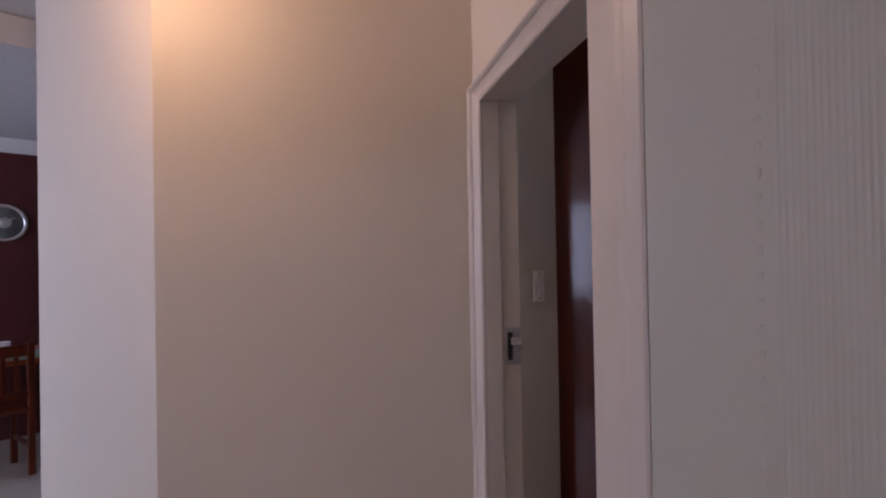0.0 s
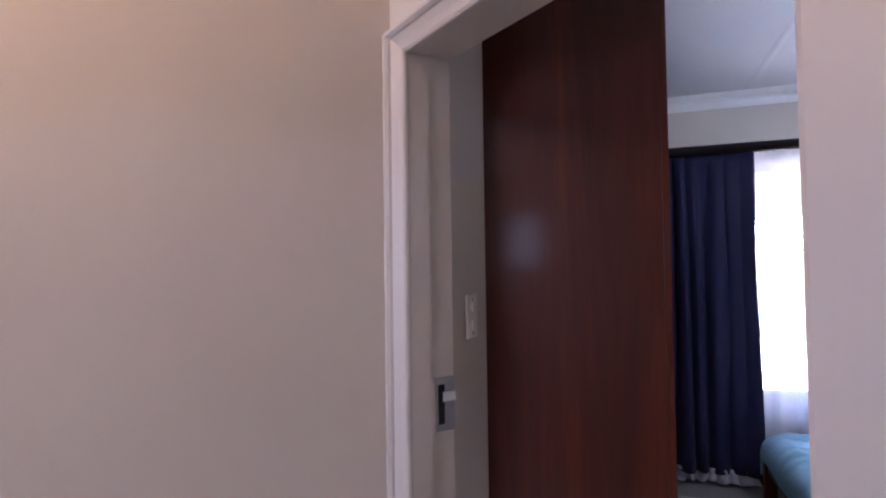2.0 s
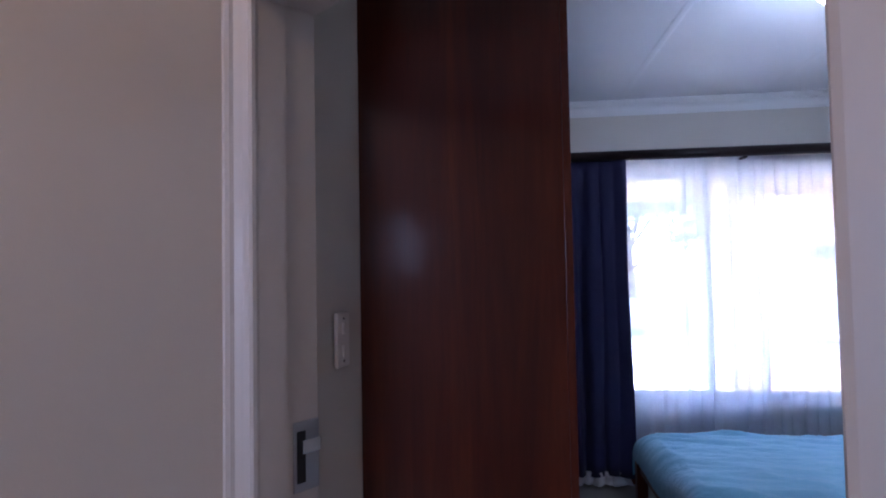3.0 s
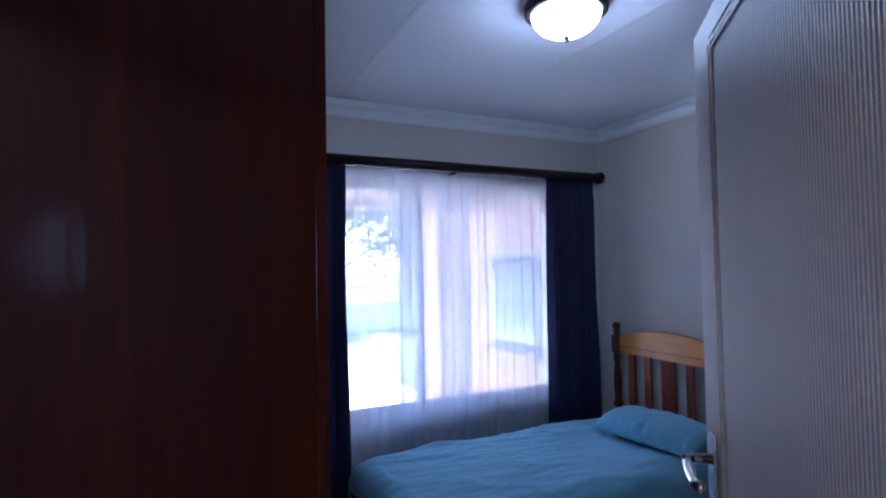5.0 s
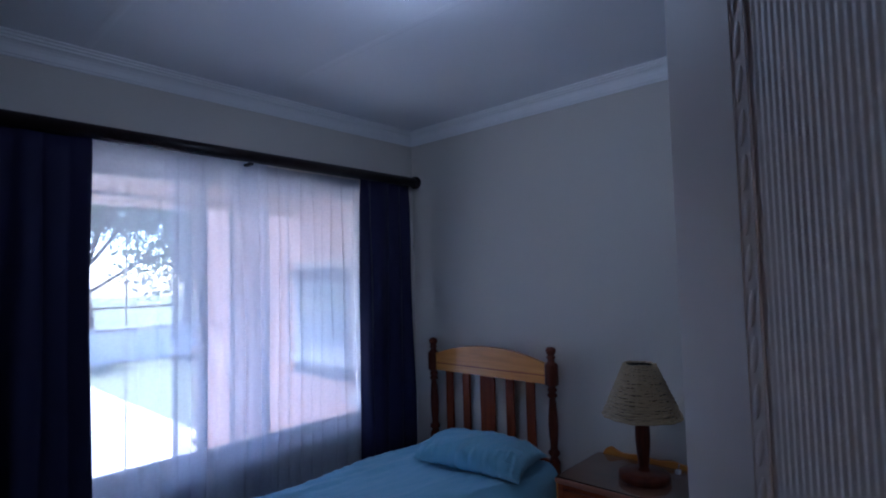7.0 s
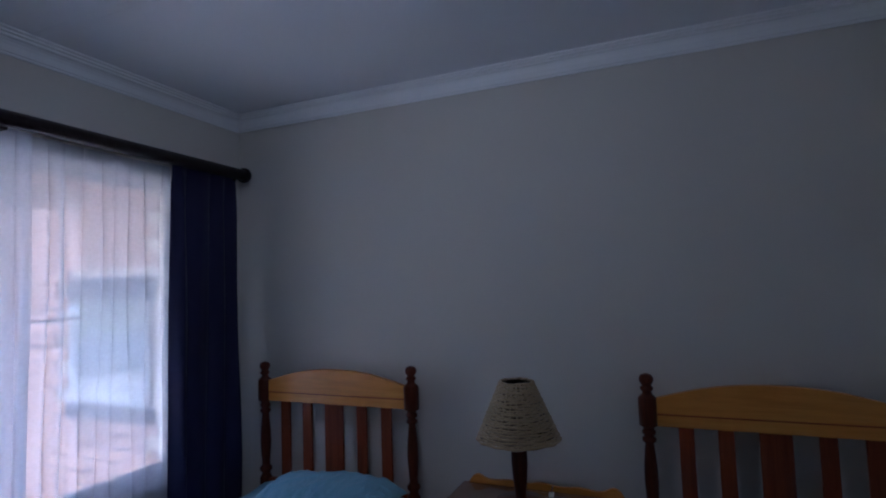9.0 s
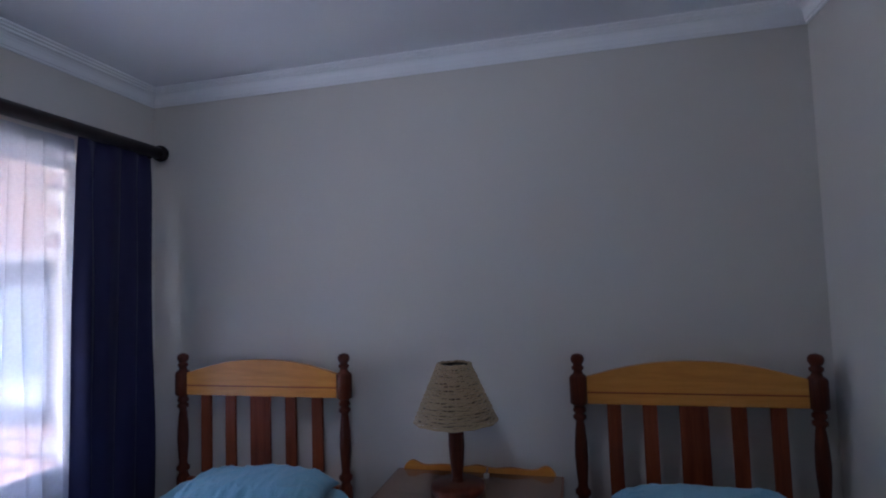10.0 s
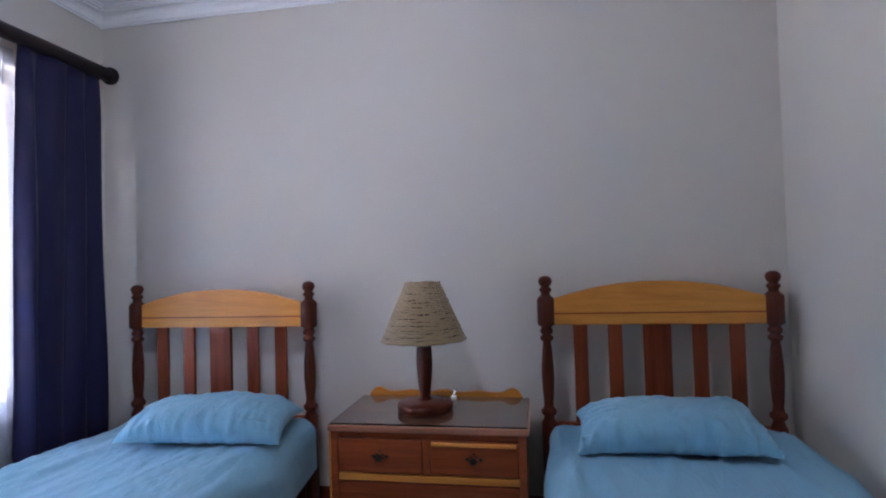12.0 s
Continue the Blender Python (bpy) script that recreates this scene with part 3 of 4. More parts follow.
for x0, x1, z0, seed, folds in ((0.665, 1.285, 0.085, 3, 6), (2.83, 3.275, 0.035, 8, 4)):
    drape = curtain("curtain", x0, x1, RODY + 0.012, z0, RODZ - 0.028, folds, 0.030, NAVY, "long navy blue pleated curtain hanging from a dark pole", seed, group="navy curtains")
    solid = drape.modifiers.new("thickness", "SOLIDIFY")
    solid.thickness = 0.004
# pale hem showing below the navy curtain
hem = curtain("curtain_lining", 0.70, 1.27, RODY + 0.020, 0.025, 0.115, 9, 0.018, HEM, "pale lining hem below the navy curtain", 3)
# gathered voile: single widths between folds that lie doubled over themselves
for x0, x1, y, folds, amp, seed, lap in ((1.24, 1.68, 0.042, 4, 0.007, 11, 0.008), (1.645, 1.83, 0.060, 2, 0.012, 12, 0.020), (1.66, 1.815, 0.078, 2, 0.010, 14, 0.016), (1.80, 1.975, 0.052, 2, 0.006, 15, 0.006),
                                         (1.945, 2.19, 0.066, 3, 0.012, 17, 0.018), (1.96, 2.17, 0.088, 3, 0.012, 18, 0.018), (2.17, 2.90, 0.104, 9, 0.016, 13, 0.025)):
    curtain("sheer_curtain", x0, x1, RODY + y, 0.06, RODZ - 0.02, folds, amp, SHEER, "sheer white voile curtain gathered across the window", seed, group="sheer curtains", lap=lap)

# ---- ceiling light ----
light = thing("ceiling_light", pose(1.80, 1.25, ZC), "round ceiling light with a lit opal glass bowl and dark rim", "ceiling light")
part("base_pan", lathe([(0.10, 0.0), (0.165, -0.004), (0.172, -0.020), (0.168, -0.045), (0.150, -0.052), (0.140, -0.048)], 40), DARK_METAL, light, "dark bronze rim", True)
bowl = part("bowl", lathe([(0.142 * math.cos(a), -0.046 - 0.096 * math.sin(a)) for a in [i * math.pi / 28 for i in range(15)]], 40), OPAL, light, "lit white opal glass bowl", True)
bowl.visible_shadow = False
part("finial", lathe([(0.004, -0.138), (0.010, -0.142), (0.013, -0.149), (0.009, -0.156), (0.011, -0.161), (0.003, -0.168)], 16), DARK_METAL, light, "", True)

hall_light = thing("hall_ceiling_light", pose(-0.42, -1.12, ZC), "round ceiling light with a warm glass bowl in the hall", "ceiling light")
part("base_pan", lathe([(0.10, 0.0), (0.15, -0.004), (0.155, -0.02), (0.14, -0.045)], 32), DARK_METAL, hall_light, "", True)
hb = part("bowl", lathe([(0.13 * math.cos(a), -0.044 - 0.09 * math.sin(a)) for a in [i * math.pi / 20 for i in range(11)]], 32), OPAL_WARM, hall_light, "warm lit glass bowl", True)
hb.visible_shadow = False
# added fitting round the far lamp, out of view
far_light = thing("far_ceiling_light", pose(4.72, -4.18, ZC), "added round ceiling light in the unseen room behind", "ceiling light")
part("base_pan", lathe([(0.10, 0.0), (0.16, -0.004), (0.165, -0.02), (0.15, -0.03)], 32), DARK_METAL, far_light, "", True)
fb = part("bowl", lathe([(0.15 * math.cos(a), -0.03 - 0.10 * math.sin(a)) for a in [i * math.pi / 20 for i in range(11)]], 32), OPAL, far_light, "", True)
fb.visible_shadow = False


# ---- beds ----
POST = [(0.030, 0.0), (0.034, 0.004), (0.034, 0.40), (0.034, 0.455), (0.026, 0.470), (0.022, 0.485), (0.034, 0.497), (0.034, 0.512), (0.024, 0.522), (0.021, 0.54), (0.026, 0.60), (0.029, 0.66), (0.027, 0.72), (0.021, 0.79), (0.018, 0.815),
        (0.029, 0.825), (0.029, 0.838), (0.019, 0.846), (0.028, 0.856), (0.028, 0.868), (0.022, 0.876), (0.026, 0.884), (0.039, 0.892), (0.039, 1.004), (0.032, 1.014), (0.022, 1.022), (0.019, 1.034), (0.027, 1.043), (0.027, 1.052), (0.018, 1.060), (0.024, 1.067), (0.030, 1.080), (0.030, 1.092), (0.023, 1.104), (0.008, 1.110)]


def arched_rail(half):
    b = bmesh.new()
    outline = []
    n = 28
    for i in range(n + 1):
        u = -1 + 2 * i / n
        a = abs(u)
        z = 1.008 + 0.070 * max(0.0, 1 - a ** 2.2) ** 1.15
        outline.append((u * half, z))
    top = outline
    low = [(half, 0.890), (-half, 0.890)]
    pts = top + low
    f0 = [b.verts.new((-0.014, y, z)) for y, z in pts]
    f1 = [b.verts.new((0.014, y, z)) for y, z in pts]
    b.faces.new(f0)
    b.faces.new(f1)
    for i in range(len(pts)):
        j = (i + 1) % len(pts)
        b.faces.new((f0[i], f0[j], f1[j], f1[i]))
    bmesh.ops.bevel(b, geom=[e for e in b.edges if abs(e.verts[0].co.x - e.verts[1].co.x) < 1e-6], offset=0.004, segments=2, affect="EDGES")
    return b


def bed(m, label):
    """A single bed: the headboard stands at x = 0 and the foot reaches to -x."""
    ob = thing("bed", m, label, "bed", "twin beds")
    for y in (-0.47, 0.47):
        p = part("post", lathe(POST, 24), STAINED, ob, "", True)
        p.matrix_local = pose(0, y, 0)
    rail = part("top_rail", arched_rail(0.438), PINE, ob, "arched honey pine top rail")
    # thin proud strip of darker wood paints the shade of a groove
    part("groove", box(-0.0146, -0.012, -0.436, 0.436, 0.938, 0.944), CABINET, rail, "dark strip painting the shade of a carved line")
    for y, w in ((0.323, 0.060), (0.175, 0.060), (0.0, 0.115), (-0.174, 0.060), (-0.322, 0.060)):
        part("slat", box(-0.009, 0.009, y - w / 2, y + w / 2, 0.44, 0.893, 0.003), SLAT_WOOD, ob)
    part("lower_rail", box(-0.016, 0.016, -0.438, 0.438, 0.37, 0.46, 0.005), CABINET, ob)
    for y in (-0.455, 0.455):
        part("side_rail", box(-2.02, -0.03, y - 0.014, y + 0.014, 0.20, 0.33, 0.005), STAINED, ob)
        part("foot_leg", box(-2.055, -1.99, y - 0.03, y + 0.03, 0.0, 0.36, 0.006), STAINED, ob)
    part("foot_rail", box(-2.04, -2.01, -0.425, 0.425, 0.20, 0.34, 0.005), STAINED, ob)
    part("bed_base", box(-2.01, -0.03, -0.44, 0.44, 0.22, 0.29, 0.004), STAINED, ob)
    return ob


def cover_mesh(seed, hang_near, hang_far, hang_foot):
    """A cotton cover that lies on the mattress and hangs down with soft folds."""
    b = bmesh.new()
    L, W, Z, R = 2.01, 0.97, 0.452, 0.095
    nu, nv = 120, 96
    ulen = L + hang_foot
    grid = []

    def drop(t, r):
        """Way out and down after t metres over a rounded edge."""
        if t <= 0:
            return 0.0, 0.0
        arc = r * math.pi / 2
        if t < arc:
            a = t / r
            return r * math.sin(a), r * (1 - math.cos(a))
        return r, r + t - arc

    for i in range(nu + 1):
        u = ulen * i / nu
        row = []
        for k in range(nv + 1):
            total = W + hang_near + hang_far
            s = -hang_far + total * k / nv
            over_u = u - (L - R)
            ox, dz1 = drop(over_u, R)
            x = -(min(u, L - R) + ox)
            if s < R:
                oy, dz2 = drop(R - s, R)
                y = W / 2 - R + oy
            elif s > W - R:
                oy, dz2 = drop(s - (W - R), R)
                y = -(W / 2 - R) - oy
            else:
                y, dz2 = W / 2 - s, 0.0
            if y < 0:
                y *= 1.07
            z = Z - dz1 - dz2
            if dz1 > 0 and dz2 > 0:
                z = Z - max(dz1, dz2) - 0.18 * min(dz1, dz2)
            hang = min(1.0, max(dz1, dz2) / 0.12)
            p = Vector((x * 1.0, y * 1.0, seed * 3.7))
            wr = 0.005 * noise.noise(p * 1.6) + 0.0012 * noise.noise(Vector((x * 9 + y * 8, y * 22 - x * 10, seed + 4)))
            for k2, (fx, fy, lean, amp2) in enumerate(((1.1, 7.0, 1.6, 0.0170), (1.6, 13.0, -1.2, 0.0120), (2.2, 21.0, 4.5, 0.0075))):
                ridge = 1 - abs(noise.noise(Vector((x * fx + y * 0.6 + k2 * 3, y * fy + x * lean, seed * 2.3 + k2 * 7)))) * 3.2
                wr += amp2 * max(0.0, ridge) ** 2 * (0.35 + 0.65 * abs(noise.noise(Vector((x * 1.3, y * 1.7, seed + k2)))) * 2)
            fold = 0.018 * hang * math.sin(9.5 * (x + 0.6 * y) + 2.0 * noise.noise(p * 3) + seed)
            if dz2 > 0:
                y += (1 if y > 0 else -1) * (fold + 0.03 * hang * max(0.0, dz2 - 0.06))
            if dz1 > 0:
                x -= 0.6 * fold + 0.02 * hang
            z += wr * (1 - 0.5 * hang) + 0.014 * noise.noise(p * 1.1) * (1 - hang)
            if dz2 > 0 or dz1 > 0:
                z += 0.012 * math.sin(7 * x + 11 * y + seed)
            row.append(b.verts.new((x, y, z)))
        grid.append(row)
    for i in range(nu):
        for k in range(nv):
            b.faces.new((grid[i][k], grid[i + 1][k], grid[i + 1][k + 1], grid[i][k + 1]))
    return b


def pillow_mesh(seed, lx=0.37, ly=0.67, h=0.166):
    """A plump pillow with pointed corners and gathers along its seams, resting at z = 0."""
    b = bmesh.new()
    n = 84
    top, low = [], []

    def ridge(*p):
        return max(0.0, 1 - 4.6 * abs(noise.noise(Vector(p)))) ** 1.6

    for sign, rows in ((1, top), (-1, low)):
        for i in range(n + 1):
            u = math.sin(math.pi / 2 * (-1 + 2 * i / n))
            row = []
            for k in range(n + 1):
                v = math.sin(math.pi / 2 * (-1 + 2 * k / n))
                round_off = max(0.0, 1 - u * u) ** 0.36 * max(0.0, 1 - abs(v) ** 2.6) ** 0.42
                x = u * lx / 2 * (1 - 0.09 * (1 - v * v) * abs(u) ** 3)
                y = v * ly / 2 * (1 - 0.06 * (1 - u * u) * abs(v) ** 3)
                near = max(abs(u), abs(v)) ** 2
                q = Vector((x * 5, y * 4, seed + sign))
                swell = 0.010 * noise.noise(q)
                gather = (0.019 * ridge(y * 15 + 2.5 * x, x * 3.5, seed) + 0.012 * ridge(y * 27 - 4 * x, x * 5, seed + 5)) * (1.0 if u < 0 else 1 - 0.8 * u)
                side = 0.012 * ridge(x * 22, y * 4, seed + 2)
                long_fold = 0.009 * ridge(x * 7 + y * 5, y * 3, seed + 8)
                z_mid = 0.070 - 0.030 * abs(u * v) ** 3
                crease = swell + gather * (0.15 + 0.85 * abs(u) ** 1.5) + side * abs(v) ** 2 + long_fold
                if sign > 0:
                    z = z_mid + (h - 0.070) * round_off + (crease - 0.006) * round_off ** 0.35
                else:
                    z = z_mid - 0.066 * round_off
                x -= (1 if u < 0 else -1) * (0.9 * gather - 0.004) * near * round_off ** 0.3
                row.append(b.verts.new((x, y, z)))
            rows.append(row)
    for rows in (top, low):
        for i in range(n):
            for k in range(n):
                b.faces.new((rows[i][k], rows[i + 1][k], rows[i + 1][k + 1], rows[i][k + 1]))
    bmesh.ops.remove_doubles(b, verts=b.verts, dist=0.0004)
    return b


BEDX = 3.306
for y, seed, near, far, pil in ((2.128, 1, 0.20, 0.22, (2.985, 1.955, 0.464, 2, -5, 9)), (0.056, 2, 0.24, 0.20, (3.035, 0.090, 0.466, -2, -6, -3))):
    bed(pose(BEDX, y, 0), "single bed with arched pine headboard and dark turned posts")
    mat_ob = part("mattress", box(-2.0, -0.035, -0.44, 0.44, 0.29, 0.432, 0.05, 4), MATTRESS, None, "single mattress under a blue cover", True)
    mat_ob.matrix_world = pose(BEDX, y, 0)
    tagged(mat_ob, category="mattress", group="mattresses")
    cov = part("bedspread", cover_mesh(seed, near, far, 0.13), COTTON, None, "crumpled light blue cotton bedspread hanging over the mattress", True)
    cov.matrix_world = pose(BEDX - 0.035, y, 0)
    tagged(cov, category="bedspread", group="blue bedspreads")
    pl = part("pillow", pillow_mesh(seed * 5.3), COTTON, None, "plump creased light blue pillow leaning towards the headboard", True)
    pl.matrix_world = pose(*pil)
    tagged(pl, category="pillow", group="blue pillows")


# ---- bedside chest and lamp ----
def bedside_chest():
    x0, x1, y0, y1, top = 2.858, 3.325, 0.607, 1.391, 0.560
    ob = thing("bedside_chest", pose((x0 + x1) / 2, (y0 + y1) / 2, 0), "red-brown wooden bedside chest of drawers with a glass top", "bedside table")
    d, w = (x1 - x0) / 2, (y1 - y0) / 2
    part("top", box(-d - 0.004, d, -w, w, top - 0.026, top, 0.007, 3), TOP_WOOD, ob, "paler brown top board")
    part("glass_sheet", box(-d + 0.004, d - 0.03, -w + 0.008, w - 0.008, top + 0.001, top + 0.006, 0.001, 1), TABLE_GLASS, ob, "clear glass sheet")
    b = bmesh.new()
    n = 60
    front, back = [], []
    for i in range(n + 1):
        u = -1 + 2 * i / n
        a = abs(u)
        z = 0.022 + 0.022 * math.exp(-((a - 0.88) / 0.10) ** 2) + 0.008 * math.exp(-((a - 0.45) / 0.16) ** 2) + 0.012 * math.exp(-(u / 0.13) ** 2)
        if a > 0.93:
            z *= max(0.1, 1 - ((a - 0.93) / 0.07) ** 2) ** 0.5
        row = [(-0.009, 0.0), (-0.009, z), (0.009, z), (0.009, 0.0)]
        ring = [b.verts.new((d - 0.012 + x, u * (w - 0.035), top + zz)) for x, zz in row]
        if i:
            for j in range(4):
                k = (j + 1) % 4
                b.faces.new((last[j], last[k], ring[k], ring[j]))
        else:
            b.faces.new(ring)
        last = ring
    b.faces.new(last)
    part("back_rail", b, PINE, ob, "scalloped honey pine back rail")
    for y in (-w + 0.016, w - 0.034):
        part("side_panel", box(-d + 0.03, d - 0.004, y, y + 0.018, 0.06, top - 0.026), CABINET, ob)
        part("stile", box(-d + 0.012, -d + 0.03, y - 0.004, y + 0.026, 0.0, top - 0.026, 0.003), CABINET, ob)
        part("leg", box(d - 0.05, d - 0.006, y, y + 0.018, 0.0, 0.06), CABINET, ob)
    part("edge_strip", box(-d + 0.010, -d + 0.028, w - 0.008, w - 0.001, 0.0, top - 0.026, 0.002), PINE, ob, "honey pine edge strip")
    part("back_panel", box(d - 0.012, d - 0.004, -w + 0.034, w - 0.034, 0.06, top - 0.026), CABINET, ob)
    part("top_rail", box(-d + 0.014, -d + 0.03, -w + 0.04, w - 0.04, top - 0.05, top - 0.026), CABINET, ob)
    part("middle_rail", box(-d + 0.008, -d + 0.028, -w + 0.04, w - 0.04, 0.345, 0.372, 0.003), PINE, ob, "honey pine drawer rail")
    part("lower_rail", box(-d + 0.008, -d + 0.028, -w + 0.04, w - 0.04, 0.06, 0.10, 0.003), PINE, ob)
    part("divider", box(-d + 0.010, -d + 0.028, -0.014, 0.012, 0.372, top - 0.05), CABINET, ob)

    def drawer(a, b_, z0, z1, out):
        f = part("drawer_front", box(-d + 0.006 - out, -d + 0.024 - out, a, b_, z0, z1, 0.004), CABINET, ob)
        yc, zc = (a + b_) / 2, (z0 + z1) / 2
        x = -d + 0.005 - out
        h = part("handle", lathe([(0.006, 0), (0.006, 0.012), (0.012, 0.017), (0.013, 0.024), (0.006, 0.029)], 14, pose(x, yc, zc, 0, -90, 0)), DARK_METAL, f, "ornate dark metal drop handle", True)
        ornate = bmesh.new()
        for k in range(8):
            ang = k * math.pi / 4
            r = 0.020 if k % 2 == 0 else 0.012
            wide = 0.009 if k % 4 == 0 else 0.0055
            bmesh.ops.create_icosphere(ornate, subdivisions=1, radius=1, matrix=Matrix.Translation((x - 0.001, yc + 1.25 * r * math.cos(ang), zc + r * math.sin(ang))) @ Matrix.Diagonal((0.003, wide, wide * 0.7, 1)))
        part("rosette", ornate, DARK_METAL, h, "", True)
        return f

    drawer(-w + 0.042, -0.016, 0.378, top - 0.054, 0.0)
    left = drawer(0.014, w - 0.042, 0.378, top - 0.054, 0.0)
    part("pull_lip", box(-d - 0.004, -d + 0.008, -w + 0.05, -0.022, top - 0.072, top - 0.058, 0.003), PINE, ob)
    drawer(-w + 0.042, w - 0.042, 0.105, 0.340, 0.0)


bedside_chest()

LX, LY, LZ = 3.07, 1.04, 0.567
tl = thing("table_lamp", pose(LX, LY, LZ), "bedside lamp with a dark turned wooden stem and woven grass shade", "table lamp")
part("base", lathe([(0.112, 0.0), (0.116, 0.006), (0.116, 0.026), (0.110, 0.034), (0.06, 0.038), (0.030, 0.044)], 40), STAINED, tl, "", True)
part("stem", lathe([(0.030, 0.040), (0.027, 0.05), (0.022, 0.056), (0.024, 0.075), (0.030, 0.13), (0.034, 0.19), (0.033, 0.24), (0.028, 0.29), (0.020, 0.33), (0.015, 0.35)], 24), STAINED, tl, "", True)
part("bulb_holder", lathe([(0.015, 0.35), (0.017, 0.352), (0.017, 0.40), (0.022, 0.41), (0.028, 0.44), (0.022, 0.468), (0.008, 0.478)], 16), PLASTIC, tl, "", True)


def woven_shade():
    ob = new("shade")
    ob.parent = tl
    tagged(ob, "woven seagrass cone shade")
    z0, z1, r0, r1 = 0.297, 0.530, 0.174, 0.070
    rows, staves, seg = 27, 26, 104
    ob.empty_display_size = 0.05
    rnd = random.Random(4)
    for i in range(rows):
        f = i / (rows - 1)
        z, r = z0 + (z1 - z0) * f, r0 + (r1 - r0) * f
        rad = 0.0042 if 0 < i < rows - 1 else 0.0055
        b = bmesh.new()
        rings = []
        lean, ph = rnd.uniform(-0.003, 0.003), rnd.uniform(0, 6.28)
        for k in range(seg):
            a = 2 * math.pi * k / seg
            weave = 0.0032 * math.cos(staves / 2 * a + math.pi * i)
            zz = z + lean * math.sin(a + ph) + 0.0016 * math.sin(5 * a + ph) + 0.001 * math.sin(13 * a + i)
            rr = r + weave
            rings.append([b.verts.new(((rr + rad * math.cos(t)) * math.cos(a), (rr + rad * math.cos(t)) * math.sin(a), zz + rad * 1.15 * math.sin(t))) for t in (0, 1.257, 2.513, 3.77, 5.027)])
        for k in range(seg):
            A, B = rings[k], rings[(k + 1) % seg]
            for j in range(5):
                q = (j + 1) % 5
                b.faces.new((A[j], B[j], B[q], A[q]))
        part("woven_strand" if 0 < i < rows - 1 else "rim", b, WICKER, ob, "", True)
    for k in range(staves):
        a = 2 * math.pi * k / staves
        part("stave", tube([((r0 + 0.001) * math.cos(a), (r0 + 0.001) * math.sin(a), z0 - 0.004), ((r1 + 0.001) * math.cos(a), (r1 + 0.001) * math.sin(a), z1 + 0.003)], 0.0028, 6), WICKER, ob, "", True)
    # dark inner cone paints the shade seen between the strands
    part("lining", lathe([(r0 - 0.010, z0 + 0.004), (r0 - 0.012, z0 + 0.004), (r1 - 0.010, z1 - 0.003), (r1 - 0.008, z1 - 0.003)], 48), GAP_SHADE, ob, "", True)


GAP_SHADE = fabric("strand_gap_shade", (0.11, 0.08, 0.045), (0.08, 0.055, 0.035), 0.9)
woven_shade()
plug = thing("plug", pose(3.235, 0.945, 0.567), "small clear plastic adaptor lying by the lamp", "plug")
part("body", box(-0.014, 0.014, -0.011, 0.011, 0.0, 0.018, 0.004), PLASTIC, plug)
part("pin", tube([(0.0, 0.0, 0.016), (0.004, -0.006, 0.044)], 0.003, 8), CHROME, plug)


# ---- dining corner ----
def chair(m):
    ob = thing("dining_chair", m, "red-brown wooden dining chair with a slatted back", "chair", "dining chairs")
    part("seat", box(-0.21, 0.21, -0.21, 0.21, 0.44, 0.47, 0.008), STAINED, ob)
    for x in (-0.19, 0.19):
        part("back_leg", box(x - 0.02, x + 0.02, 0.17, 0.21, 0, 0.91, 0.006), STAINED, ob)
        part("front_leg", box(x - 0.02, x + 0.02, -0.20, -0.16, 0, 0.44, 0.006), STAINED, ob)
        part("side_stretcher", box(x - 0.01, x + 0.01, -0.16, 0.17, 0.18, 0.21, 0.003), STAINED, ob)
    part("top_rail", box(-0.17, 0.17, 0.178, 0.202, 0.82, 0.90, 0.006), STAINED, ob)
    part("lower_rail", box(-0.17, 0.17, 0.178, 0.202, 0.54, 0.58, 0.004), STAINED, ob)
    for x in (-0.11, -0.037, 0.037, 0.11):
        part("slat", box(x - 0.014, x + 0.014, 0.184, 0.196, 0.58, 0.82, 0.003), STAINED, ob)
    return ob


first = chair(pose(-3.62, -0.84, 0, 0, 0, -84))
copy_thing(first, pose(-3.60, -1.50, 0, 0, 0, -92))
table = thing("dining_table", pose(-4.06, -1.05, 0), "wooden dining table with a pale top", "table")
part("tabletop", box(-0.40, 0.40, -0.85, 0.85, 0.725, 0.76, 0.008), CABINET, table)
for x in (-0.33, 0.33):
    for y in (-0.78, 0.78):
        part("leg", box(x - 0.035, x + 0.035, y - 0.035, y + 0.035, 0, 0.725, 0.006), STAINED, table)
mat_thing = part("placemat", lathe([(0.0, 0.0), (0.18, 0.0), (0.19, 0.004), (0.185, 0.012), (0.15, 0.018), (0.02, 0.020)], 32), GREEN_CLOTH, None, "green round dish on the dining table", True)
mat_thing.matrix_world = pose(-3.86, -0.52, 0.761)
tagged(mat_thing, category="dish")
cup = part("mug", lathe([(0.032, 0.0), (0.040, 0.004), (0.042, 0.09), (0.039, 0.09), (0.036, 0.008)], 24), WHITE_CERAMIC, None, "white mug on the dining table", True)
cup.matrix_world = pose(-4.1, -0.68, 0.761)
tagged(cup, category="mug")
clock = thing("wall_clock", pose(-4.5, -0.61, 1.787, 0, 90, 0), "round wall clock with a pale metal rim", "clock")
part("face", lathe([(0.0, 0.012), (0.13, 0.012), (0.13, 0.016), (0.0, 0.016)], 40), CLOCK_FACE, clock, "", True)
part("rim", lathe([(0.125, 0.002), (0.150, 0.002), (0.155, 0.014), (0.146, 0.026), (0.128, 0.022), (0.125, 0.014)], 48), PEWTER, clock, "pale metal rim", True)
part("centre", lathe([(0.045, 0.014), (0.045, 0.02), (0.0, 0.022)], 24), PEWTER, clock, "", True)
